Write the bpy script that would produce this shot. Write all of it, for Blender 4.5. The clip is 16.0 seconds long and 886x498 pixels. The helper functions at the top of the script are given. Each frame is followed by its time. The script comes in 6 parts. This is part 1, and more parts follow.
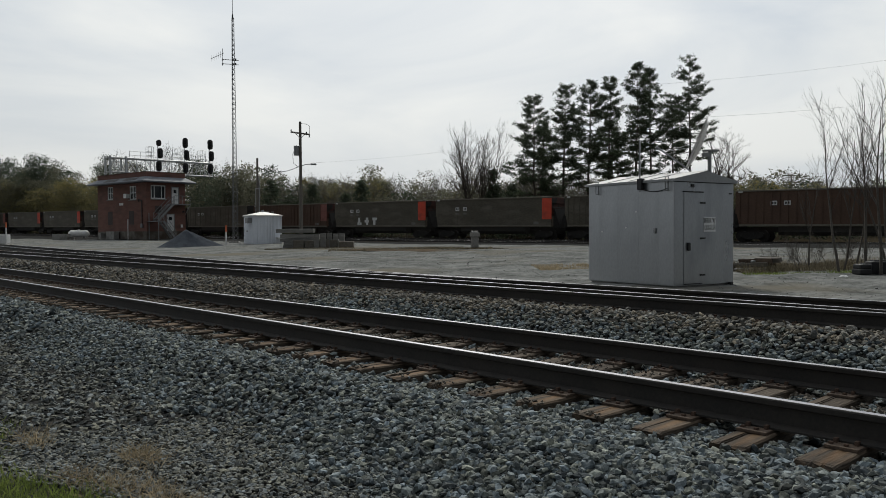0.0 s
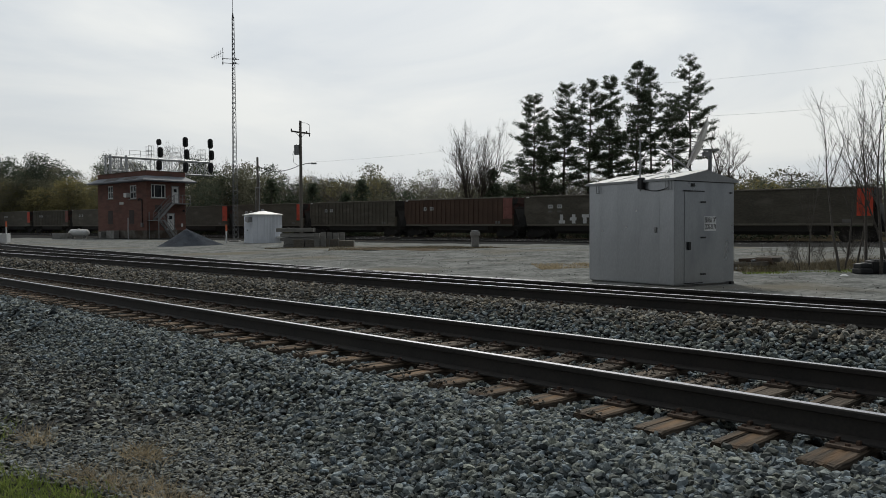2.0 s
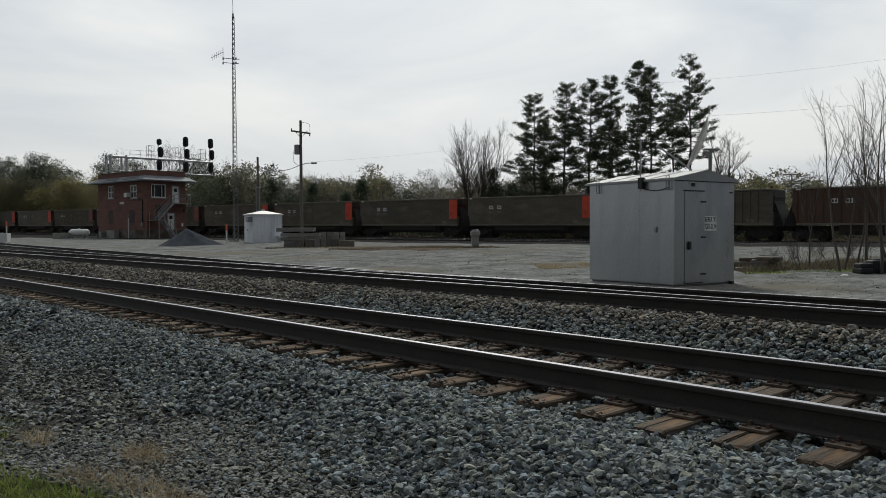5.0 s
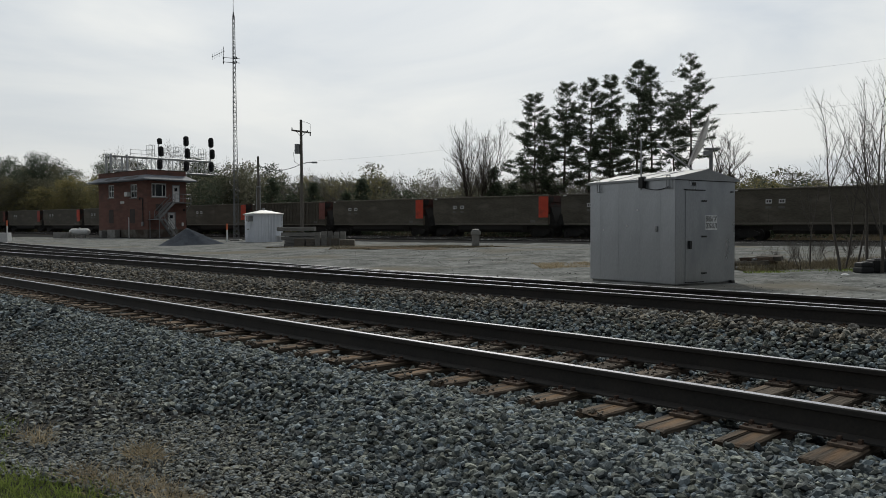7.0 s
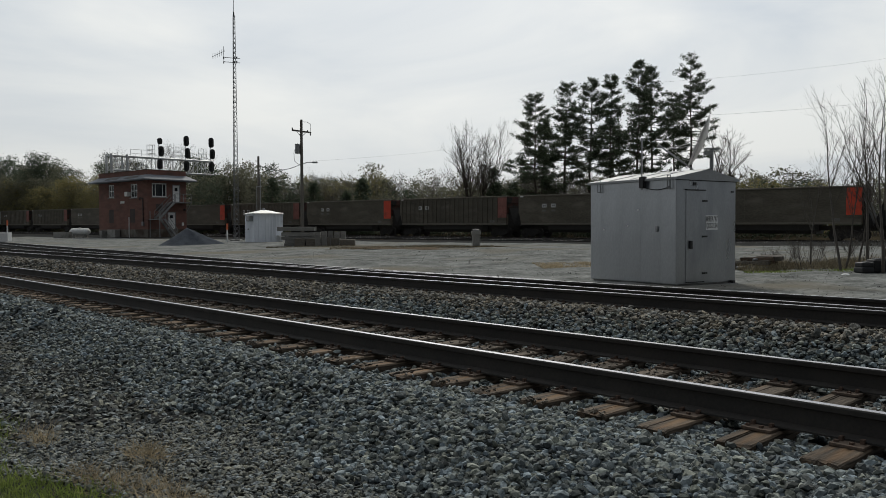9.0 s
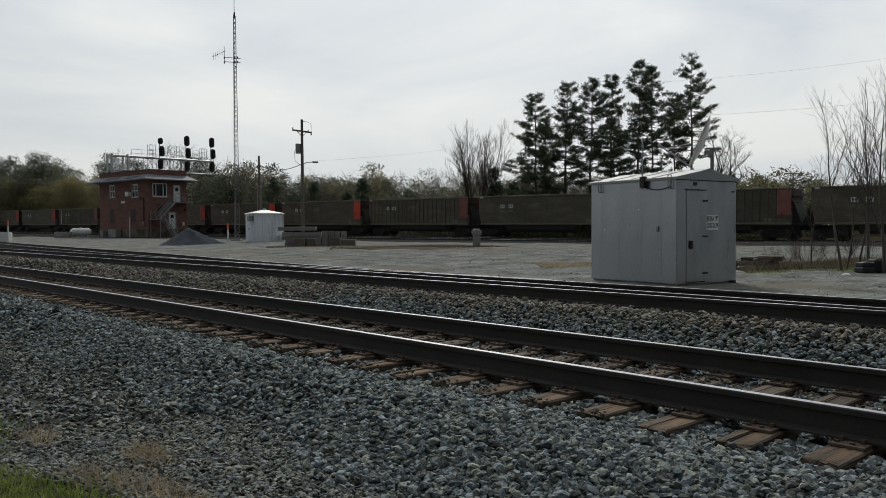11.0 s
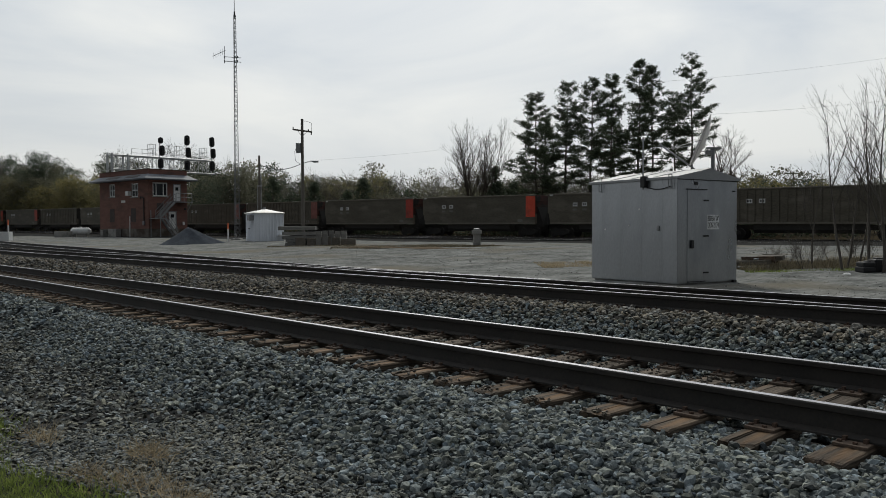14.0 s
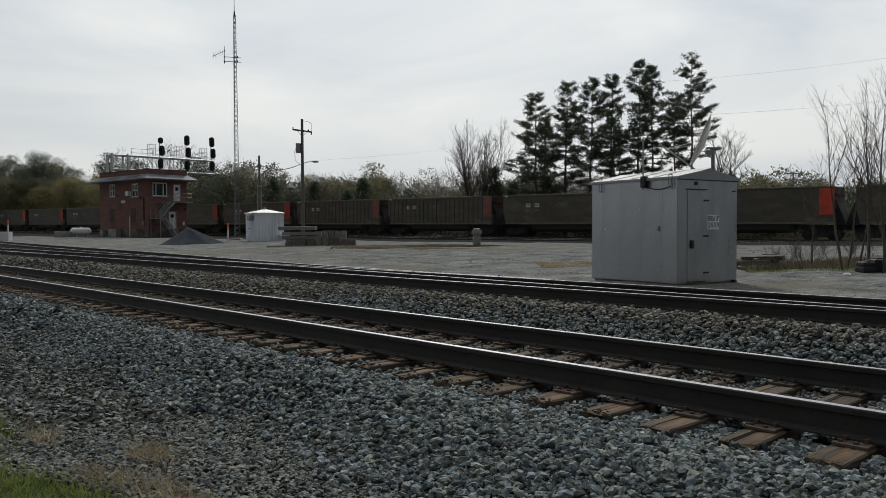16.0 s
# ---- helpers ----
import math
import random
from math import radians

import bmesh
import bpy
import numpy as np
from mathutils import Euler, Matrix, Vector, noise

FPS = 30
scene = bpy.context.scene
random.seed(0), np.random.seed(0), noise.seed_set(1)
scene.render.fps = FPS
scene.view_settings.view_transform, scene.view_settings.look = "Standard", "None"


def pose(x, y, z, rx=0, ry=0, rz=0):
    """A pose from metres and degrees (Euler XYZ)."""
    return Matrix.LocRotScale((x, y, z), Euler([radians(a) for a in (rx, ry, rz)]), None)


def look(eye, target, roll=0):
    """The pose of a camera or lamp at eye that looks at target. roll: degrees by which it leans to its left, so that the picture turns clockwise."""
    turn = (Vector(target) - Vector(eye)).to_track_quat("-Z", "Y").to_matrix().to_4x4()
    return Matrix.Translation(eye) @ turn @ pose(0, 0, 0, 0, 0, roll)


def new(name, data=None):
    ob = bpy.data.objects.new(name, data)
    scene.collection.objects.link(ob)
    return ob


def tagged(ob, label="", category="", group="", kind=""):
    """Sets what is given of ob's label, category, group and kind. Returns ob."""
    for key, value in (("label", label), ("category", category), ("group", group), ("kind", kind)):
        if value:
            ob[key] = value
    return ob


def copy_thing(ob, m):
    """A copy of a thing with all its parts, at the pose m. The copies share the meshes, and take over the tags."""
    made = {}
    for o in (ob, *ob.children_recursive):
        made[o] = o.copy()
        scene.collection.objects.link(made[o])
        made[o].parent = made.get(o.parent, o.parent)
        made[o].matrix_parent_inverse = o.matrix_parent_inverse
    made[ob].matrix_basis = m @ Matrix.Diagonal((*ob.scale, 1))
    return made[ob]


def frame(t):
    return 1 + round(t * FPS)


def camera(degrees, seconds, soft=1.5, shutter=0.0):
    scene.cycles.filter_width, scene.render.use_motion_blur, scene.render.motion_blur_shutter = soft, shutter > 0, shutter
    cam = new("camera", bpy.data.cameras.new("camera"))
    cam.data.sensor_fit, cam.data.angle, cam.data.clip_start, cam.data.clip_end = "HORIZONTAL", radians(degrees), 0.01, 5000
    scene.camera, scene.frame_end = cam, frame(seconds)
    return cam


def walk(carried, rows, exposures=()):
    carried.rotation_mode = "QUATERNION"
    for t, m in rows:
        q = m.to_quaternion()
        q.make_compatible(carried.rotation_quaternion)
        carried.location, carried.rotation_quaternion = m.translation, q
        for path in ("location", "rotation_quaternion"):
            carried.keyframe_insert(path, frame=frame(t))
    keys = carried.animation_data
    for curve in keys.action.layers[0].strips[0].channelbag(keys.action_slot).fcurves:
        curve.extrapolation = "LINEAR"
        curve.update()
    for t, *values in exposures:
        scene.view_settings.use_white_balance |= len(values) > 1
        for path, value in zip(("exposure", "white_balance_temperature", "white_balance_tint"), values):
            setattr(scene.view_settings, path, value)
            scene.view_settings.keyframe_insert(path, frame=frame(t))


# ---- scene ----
# ---------- camera ----------
cam = camera(59.4, 16.0, soft=0.9)


def view(x, y, z, yaw, pitch, roll):
    """Camera pose from heading (degrees towards -x from +y), pitch and lean."""
    a, b = radians(yaw), radians(pitch)
    d = Vector((-math.sin(a) * math.cos(b), math.cos(a) * math.cos(b), math.sin(b)))
    return look((x, y, z), Vector((x, y, z)) + d * 10, roll)


walk(cam, [
    (0.0, view(0.010, 0.011, 1.090, 46.780, -1.335, -0.262)),
    (1.0, view(0.008, 0.009, 1.090, 46.782, -1.350, -0.258)),
    (1.5, view(0.005, 0.005, 1.091, 46.784, -1.395, -0.250)),
    (4.2, view(0.003, 0.003, 1.091, 46.792, -1.400, -0.250)),
    (6.5, view(0.001, 0.001, 1.090, 46.825, -1.460, -0.255)),
    (9.0, view(-0.009, -0.009, 1.090, 46.838, -1.472, -0.245)),
    (11.5, view(-0.009, -0.009, 1.090, 46.890, -1.490, -0.238)),
    (12.2, view(-0.012, -0.013, 1.091, 46.893, -1.515, -0.236)),
    (16.0, view(-0.024, -0.025, 1.091, 46.872, -1.515, -0.236)),
], exposures=[(0.0, 0.0, 6400, 6), (16.0, -0.03, 6400, 6)])

# ---------- light: hazy overcast, veiled sun ahead of the camera ----------
SUN_AZ, SUN_EL = 44.5, 42.0   # degrees: towards -x from +y, and height
sun_dir = Vector((-math.sin(radians(SUN_AZ)) * math.cos(radians(SUN_EL)),
                  math.cos(radians(SUN_AZ)) * math.cos(radians(SUN_EL)), math.sin(radians(SUN_EL))))
world = bpy.data.worlds.new("hazy_sky")
scene.world = world
world.use_nodes = True
wt = world.node_tree
wt.nodes.clear()
W = wt.nodes.new


def wl(a, b):
    wt.links.new(a, b)


w_out, w_bg = W("ShaderNodeOutputWorld"), W("ShaderNodeBackground")
w_sky = W("ShaderNodeTexSky")
w_sky.sky_type = "NISHITA"
w_sky.sun_disc = False
w_sky.sun_elevation, w_sky.sun_rotation = radians(SUN_EL), radians(-SUN_AZ)
w_sky.dust_density = 6.0
w_sky.air_density = 1.0
w_co = W("ShaderNodeTexCoord")
# veil of cloud: streaky noise, brighter round the hidden sun
w_map = W("ShaderNodeMapping")
w_map.inputs["Scale"].default_value = (1.2, 1.2, 4.5)
w_noise = W("ShaderNodeTexNoise")
w_noise.inputs["Scale"].default_value = 1.7
w_noise.inputs["Detail"].default_value = 6
w_noise.inputs["Roughness"].default_value = 0.52
w_noise.inputs["Distortion"].default_value = 0.5
wl(w_co.outputs["Generated"], w_map.inputs["Vector"])
wl(w_map.outputs["Vector"], w_noise.inputs["Vector"])
w_cl = W("ShaderNodeValToRGB")
w_cl.color_ramp.elements[0].position, w_cl.color_ramp.elements[0].color = 0.30, (0.63, 0.68, 0.76, 1)
w_cl.color_ramp.elements[1].position, w_cl.color_ramp.elements[1].color = 0.62, (0.905, 0.905, 0.91, 1)
wl(w_noise.outputs["Fac"], w_cl.inputs["Fac"])
w_dot = W("ShaderNodeVectorMath")
w_dot.operation = "DOT_PRODUCT"
w_dot.inputs[1].default_value = sun_dir
wl(w_co.outputs["Generated"], w_dot.inputs[0])
w_glow = W("ShaderNodeMapRange")
w_glow.interpolation_type = "SMOOTHSTEP"
w_glow.inputs["From Min"].default_value = -0.35
w_glow.inputs["From Max"].default_value = 1.0
w_glow.inputs["To Min"].default_value = 0.15
w_glow.inputs["To Max"].default_value = 1.0
wl(w_dot.outputs["Value"], w_glow.inputs["Value"])
w_mul = W("ShaderNodeMix")
w_mul.data_type, w_mul.blend_type = "RGBA", "MULTIPLY"
w_mul.inputs["Factor"].default_value = 1.0
wl(w_cl.outputs["Color"], w_mul.inputs["A"])
wl(w_glow.outputs["Result"], w_mul.inputs["B"])
w_skys = W("ShaderNodeMix")
w_skys.data_type, w_skys.blend_type = "RGBA", "MULTIPLY"
w_skys.inputs["Factor"].default_value = 1.0
w_skys.inputs["B"].default_value = (0.07, 0.07, 0.07, 1)
wl(w_sky.outputs["Color"], w_skys.inputs["A"])
w_mix = W("ShaderNodeMix")
w_mix.data_type = "RGBA"
w_mix.inputs["Factor"].default_value = 0.86
wl(w_skys.outputs["Result"], w_mix.inputs["A"])
wl(w_mul.outputs["Result"], w_mix.inputs["B"])
wl(w_mix.outputs["Result"], w_bg.inputs["Color"])
w_bg.inputs["Strength"].default_value = 1.0
wl(w_bg.outputs["Background"], w_out.inputs["Surface"])

sun_data = bpy.data.lights.new("sun", "SUN")
sun_data.energy, sun_data.angle, sun_data.color = 2.0, radians(12), (1.0, 0.95, 0.88)
sun = new("sun", sun_data)
sun.matrix_basis = look(sun_dir * 300, (0, 0, 0))


# ---------- materials ----------
def mat(name, c1, c2, scale=4.0, fine=60.0, rough=0.8, metal=0.0, bump=0.3, dist=0.01, per_object=0.0, per_island=0.0,
        stain=None, stain_scale=0.6, stain_at=(0.5, 0.7), rough2=None, stretch=(1, 1, 1), spec=0.5, tint=None, wave=None):
    """Two-scale mottled surface: c1 to c2 by grain, stains of a third colour, relief from the fine noise."""
    m = bpy.data.materials.new(name)
    m.use_nodes = True
    nt = m.node_tree
    bsdf = nt.nodes["Principled BSDF"]
    co = nt.nodes.new("ShaderNodeTexCoord")
    mp = nt.nodes.new("ShaderNodeMapping")
    mp.inputs["Scale"].default_value = stretch
    nt.links.new(co.outputs["Object"], mp.inputs["Vector"])
    n1, n2 = nt.nodes.new("ShaderNodeTexNoise"), nt.nodes.new("ShaderNodeTexNoise")
    for n, s, d in ((n1, scale, 4), (n2, fine, 3)):
        n.inputs["Scale"].default_value, n.inputs["Detail"].default_value = s, d
        nt.links.new(mp.outputs["Vector"], n.inputs["Vector"])
    mixn = nt.nodes.new("ShaderNodeMath")
    mixn.operation = "MULTIPLY_ADD"
    mixn.inputs[1].default_value = 0.5
    half = nt.nodes.new("ShaderNodeMath")
    half.operation = "MULTIPLY"
    half.inputs[1].default_value = 0.5
    nt.links.new(n2.outputs["Fac"], half.inputs[0])
    nt.links.new(n1.outputs["Fac"], mixn.inputs[0])
    nt.links.new(half.outputs[0], mixn.inputs[2])
    ramp = nt.nodes.new("ShaderNodeValToRGB")
    ramp.color_ramp.elements[0].position, ramp.color_ramp.elements[0].color = 0.36, (*c1, 1)
    ramp.color_ramp.elements[1].position, ramp.color_ramp.elements[1].color = 0.64, (*c2, 1)
    nt.links.new(mixn.outputs[0], ramp.inputs["Fac"])
    col = ramp.outputs["Color"]
    if stain:
        n3 = nt.nodes.new("ShaderNodeTexNoise")
        n3.inputs["Scale"].default_value, n3.inputs["Detail"].default_value = stain_scale, 5
        nt.links.new(mp.outputs["Vector"], n3.inputs["Vector"])
        mr = nt.nodes.new("ShaderNodeMapRange")
        mr.inputs["From Min"].default_value, mr.inputs["From Max"].default_value = stain_at
        nt.links.new(n3.outputs["Fac"], mr.inputs["Value"])
        mx = nt.nodes.new("ShaderNodeMix")
        mx.data_type = "RGBA"
        nt.links.new(mr.outputs["Result"], mx.inputs["Factor"])
        nt.links.new(col, mx.inputs["A"])
        mx.inputs["B"].default_value = (*stain, 1)
        col = mx.outputs["Result"]
    for amount, src in ((per_object, ("ShaderNodeObjectInfo", "Random")), (per_island, ("ShaderNodeNewGeometry", "Random Per Island"))):
        if amount:
            info = nt.nodes.new(src[0])
            mr = nt.nodes.new("ShaderNodeMapRange")
            mr.inputs["To Min"].default_value, mr.inputs["To Max"].default_value = 1 - amount, 1 + amount
            nt.links.new(info.outputs[src[1]], mr.inputs["Value"])
            hs = nt.nodes.new("ShaderNodeHueSaturation")
            nt.links.new(mr.outputs["Result"], hs.inputs["Value"])
            nt.links.new(col, hs.inputs["Color"])
            col = hs.outputs["Color"]
    if tint:
        # every stone leans to one of two hues
        info = nt.nodes.new(tint[0])
        f1, f2 = nt.nodes.new("ShaderNodeMath"), nt.nodes.new("ShaderNodeMath")
        f1.operation, f2.operation = "MULTIPLY", "FRACT"
        f1.inputs[1].default_value = 7.31
        nt.links.new(info.outputs[tint[1]], f1.inputs[0])
        nt.links.new(f1.outputs[0], f2.inputs[0])
        rp = nt.nodes.new("ShaderNodeValToRGB")
        rp.color_ramp.elements[0].color, rp.color_ramp.elements[1].color = (*tint[2], 1), (*tint[3], 1)
        nt.links.new(f2.outputs[0], rp.inputs["Fac"])
        mx = nt.nodes.new("ShaderNodeMix")
        mx.data_type, mx.blend_type = "RGBA", "MULTIPLY"
        mx.inputs["Factor"].default_value = 1.0
        nt.links.new(col, mx.inputs["A"])
        nt.links.new(rp.outputs["Color"], mx.inputs["B"])
        col = mx.outputs["Result"]
    nt.links.new(col, bsdf.inputs["Base Color"])
    bsdf.inputs["Metallic"].default_value = metal
    bsdf.inputs["Specular IOR Level"].default_value = spec
    if rough2 is None:
        bsdf.inputs["Roughness"].default_value = rough
    else:
        mr = nt.nodes.new("ShaderNodeMapRange")
        mr.inputs["From Min"].default_value, mr.inputs["From Max"].default_value = 0.35, 0.65
        mr.inputs["To Min"].default_value, mr.inputs["To Max"].default_value = rough, rough2
        nt.links.new(n1.outputs["Fac"], mr.inputs["Value"])
        nt.links.new(mr.outputs["Result"], bsdf.inputs["Roughness"])
    if bump:
        b = nt.nodes.new("ShaderNodeBump")
        b.inputs["Strength"].default_value, b.inputs["Distance"].default_value = bump, dist
        nt.links.new(n2.outputs["Fac"], b.inputs["Height"])
        if wave:
            # sheet metal that is not quite flat: long soft dents under the fine grain
            nw, bw = nt.nodes.new("ShaderNodeTexNoise"), nt.nodes.new("ShaderNodeBump")
            nw.inputs["Scale"].default_value, nw.inputs["Detail"].default_value = wave[0], 1
            bw.inputs["Strength"].default_value, bw.inputs["Distance"].default_value = 1.0, wave[1]
            nt.links.new(mp.outputs["Vector"], nw.inputs["Vector"])
            nt.links.new(nw.outputs["Fac"], bw.inputs["Height"])
            nt.links.new(bw.outputs["Normal"], b.inputs["Normal"])
        nt.links.new(b.outputs["Normal"], bsdf.inputs["Normal"])
    return m


M = {}
M["yard"] = mat("yard_gravel", (0.072, 0.075, 0.071), (0.252, 0.256, 0.247), 0.9, 6.5, 0.95, bump=0.9, dist=0.05, spec=0.0,
                stain=(0.16, 0.147, 0.12), stain_scale=0.2, stain_at=(0.52, 0.7))
M["litter"] = mat("leaf_litter", (0.025, 0.021, 0.014), (0.055, 0.045, 0.03), 0.8, 8.0, 0.95, bump=0.6, dist=0.04, spec=0.0)
# Ballast bed: shade of the gaps between stones is put into its near-black colour.
M["bed"] = mat("ballast_bed_gap_shade", (0.02, 0.02, 0.02), (0.056, 0.056, 0.054), 3.0, 28.0, 0.95, bump=1.0, dist=0.03, spec=0.0)
M["stone"] = mat("crushed_stone", (0.058, 0.067, 0.070), (0.200, 0.216, 0.220), 14.0, 60.0, 0.85, bump=0.3, dist=0.004, spec=0.25, per_island=0.75,
                 tint=("ShaderNodeNewGeometry", "Random Per Island", (0.88, 0.98, 1.08), (1.10, 1.05, 0.86)))
M["stone_brown"] = mat("dusty_stone", (0.085, 0.081, 0.073), (0.21, 0.20, 0.182), 14.0, 60.0, 0.9, spec=0.2, bump=0.3, dist=0.004, per_island=0.6,
                       tint=("ShaderNodeNewGeometry", "Random Per Island", (0.92, 0.99, 1.06), (1.14, 1.03, 0.84)))
M["fines"] = mat("brown_fines", (0.05, 0.042, 0.034), (0.14, 0.12, 0.095), 14.0, 60.0, 0.9, bump=0.3, dist=0.004, per_island=0.6)
M["chips"] = mat("fine_gravel", (0.060, 0.063, 0.061), (0.200, 0.202, 0.194), 14.0, 60.0, 0.9, spec=0.2, bump=0.3, dist=0.003, per_island=0.65,
                 tint=("ShaderNodeNewGeometry", "Random Per Island", (0.88, 0.98, 1.08), (1.10, 1.05, 0.86)))
M["rail"] = mat("rail_side", (0.014, 0.013, 0.012), (0.032, 0.027, 0.023), 3.0, 40.0, 0.75, bump=0.3, dist=0.002)
M["rail_top"] = mat("polished_rail_head", (0.30, 0.30, 0.33), (0.42, 0.42, 0.45), 2.0, 30.0, 0.33, metal=1.0, bump=0.04, dist=0.001, stretch=(0.1, 1, 1))
M["tie"] = mat("weathered_tie", (0.030, 0.024, 0.019), (0.145, 0.115, 0.088), 2.0, 13.0, 0.9, bump=0.9, dist=0.01, per_object=0.35, spec=0.2,
               stretch=(6, 0.6, 6), stain=(0.20, 0.115, 0.055), stain_scale=0.9, stain_at=(0.54, 0.74))
M["plate"] = mat("rusty_plate", (0.06, 0.044, 0.034), (0.125, 0.088, 0.062), 8.0, 60.0, 0.85, bump=0.4, dist=0.003, per_object=0.25)
M["spike"] = mat("rusty_spike", (0.05, 0.03, 0.022), (0.10, 0.06, 0.04), 20.0, 90.0, 0.8, bump=0.2, dist=0.002)
M["galv"] = mat("galvanised_steel", (0.355, 0.37, 0.393), (0.425, 0.442, 0.466), 1.1, 26.0, 0.26, metal=0.9, bump=0.05, dist=0.002, rough2=0.40, stretch=(1, 1, 0.45),
                stain=(0.29, 0.306, 0.326), stain_scale=1.3, stain_at=(0.48, 0.75), per_object=0.06, wave=(0.8, 0.06))
M["galv_dark"] = mat("dull_galvanised", (0.20, 0.205, 0.21), (0.32, 0.325, 0.33), 5.0, 40.0, 0.55, metal=0.5, bump=0.1, dist=0.002)
M["black"] = mat("black_paint", (0.008, 0.008, 0.009), (0.018, 0.018, 0.019), 4.0, 40.0, 0.6, bump=0.1, dist=0.002)
M["white"] = mat("white_paint", (0.66, 0.66, 0.65), (0.8, 0.8, 0.79), 3.0, 40.0, 0.6, bump=0.1, dist=0.002)
M["car"] = mat("car_olive_brown", (0.066, 0.058, 0.042), (0.122, 0.107, 0.079), 0.7, 9.0, 0.7, bump=0.1, dist=0.004, per_object=0.12, stretch=(0.45, 1, 1.5),
               stain=(0.165, 0.142, 0.112), stain_scale=0.9, stain_at=(0.52, 0.78))
M["car_rust"] = mat("car_rust_brown", (0.075, 0.042, 0.028), (0.115, 0.066, 0.042), 0.6, 9.0, 0.75, bump=0.1, dist=0.004, per_object=0.1)
M["car_under"] = mat("car_underframe", (0.012, 0.011, 0.010), (0.028, 0.025, 0.022), 1.0, 10.0, 0.8, bump=0.1, dist=0.004)
M["orange"] = mat("orange_end_paint", (0.60, 0.062, 0.03), (0.75, 0.095, 0.04), 0.8, 9.0, 0.6, bump=0.1, dist=0.003, stain=(0.30, 0.05, 0.03), stain_scale=0.8, stain_at=(0.55, 0.8))
M["red"] = mat("red_end_paint", (0.38, 0.045, 0.028), (0.52, 0.065, 0.04), 0.8, 9.0, 0.6, bump=0.1, dist=0.003, stain=(0.2, 0.04, 0.03), stain_scale=0.8, stain_at=(0.5, 0.75))
M["faded"] = mat("faded_red_paint", (0.22, 0.075, 0.06), (0.34, 0.15, 0.125), 1.2, 9.0, 0.75, bump=0.1, dist=0.003, stain=(0.14, 0.07, 0.055), stain_scale=1.0, stain_at=(0.45, 0.7))
M["brick"] = mat("red_brick", (0.20, 0.062, 0.04), (0.30, 0.10, 0.066), 1.0, 14.0, 0.9, bump=0.3, dist=0.006, per_object=0.25, stain=(0.14, 0.06, 0.045), stain_scale=0.5, stain_at=(0.5, 0.8))
M["concrete"] = mat("weathered_concrete", (0.24, 0.235, 0.22), (0.38, 0.37, 0.35), 1.5, 20.0, 0.9, bump=0.4, dist=0.006, stain=(0.15, 0.145, 0.13), stain_scale=1.2)
M["old_concrete"] = mat("stained_concrete", (0.10, 0.092, 0.078), (0.22, 0.20, 0.17), 1.2, 14.0, 0.95, bump=0.5, dist=0.01, stain=(0.075, 0.055, 0.04), stain_scale=0.7, stain_at=(0.42, 0.62))
M["shingle"] = mat("roof_metal", (0.085, 0.095, 0.115), (0.19, 0.205, 0.23), 1.2, 9.0, 0.7, metal=0.0, bump=0.2, dist=0.01, stain=(0.13, 0.14, 0.16), stain_scale=0.8)
M["glass"] = mat("window_glass", (0.02, 0.024, 0.028), (0.035, 0.04, 0.045), 1.0, 5.0, 0.06, bump=0)
M["wood"] = mat("pole_wood", (0.09, 0.08, 0.07), (0.17, 0.155, 0.135), 2.0, 30.0, 0.9, bump=0.5, dist=0.006, stretch=(4, 4, 0.4))
M["timber"] = mat("grey_timber", (0.15, 0.147, 0.136), (0.28, 0.272, 0.255), 2.0, 25.0, 0.9, bump=0.5, dist=0.006, stretch=(1, 5, 5), per_object=0.25)
M["heap"] = mat("stone_dust_heap", (0.026, 0.032, 0.042), (0.06, 0.069, 0.084), 2.0, 22.0, 0.95, bump=0.8, dist=0.03, spec=0.08)
M["shed"] = mat("painted_siding", (0.70, 0.73, 0.79), (0.80, 0.83, 0.88), 1.5, 20.0, 0.6, bump=0.1, dist=0.003, stain=(0.56, 0.59, 0.64), stain_scale=1.0, stretch=(1, 1, 0.25))
M["bark"] = mat("bark", (0.045, 0.036, 0.03), (0.105, 0.09, 0.075), 3.0, 25.0, 0.95, bump=0.6, dist=0.015, stretch=(1, 1, 0.3))
M["twig"] = mat("grey_twig", (0.055, 0.048, 0.041), (0.115, 0.102, 0.088), 3.0, 25.0, 0.9, bump=0.2, dist=0.004)
M["wood_twig"] = mat("woodland_twigs", (0.09, 0.08, 0.07), (0.165, 0.148, 0.13), 3.0, 25.0, 0.9, bump=0)
M["needle"] = mat("pine_needles", (0.045, 0.062, 0.038), (0.09, 0.112, 0.066), 0.6, 6.0, 0.8, bump=0, per_island=0.35)
M["cedar"] = mat("dark_evergreen", (0.045, 0.062, 0.04), (0.085, 0.105, 0.065), 0.6, 6.0, 0.8, bump=0, per_island=0.35)
M["spring"] = mat("budding_leaves", (0.115, 0.115, 0.078), (0.178, 0.172, 0.12), 0.5, 6.0, 0.8, bump=0, per_island=0.35)
M["russet"] = mat("yellow_olive_buds", (0.17, 0.15, 0.065), (0.25, 0.225, 0.10), 0.5, 6.0, 0.8, bump=0, per_island=0.3)
M["blossom"] = mat("white_blossom", (0.5, 0.5, 0.47), (0.7, 0.7, 0.66), 0.5, 6.0, 0.8, bump=0, per_island=0.2)
M["grass"] = mat("green_grass", (0.115, 0.16, 0.035), (0.195, 0.235, 0.062), 1.5, 9.0, 0.8, bump=0, per_island=0.4)
M["straw"] = mat("dry_grass", (0.20, 0.16, 0.10), (0.36, 0.30, 0.20), 1.5, 9.0, 0.85, bump=0, per_island=0.35)
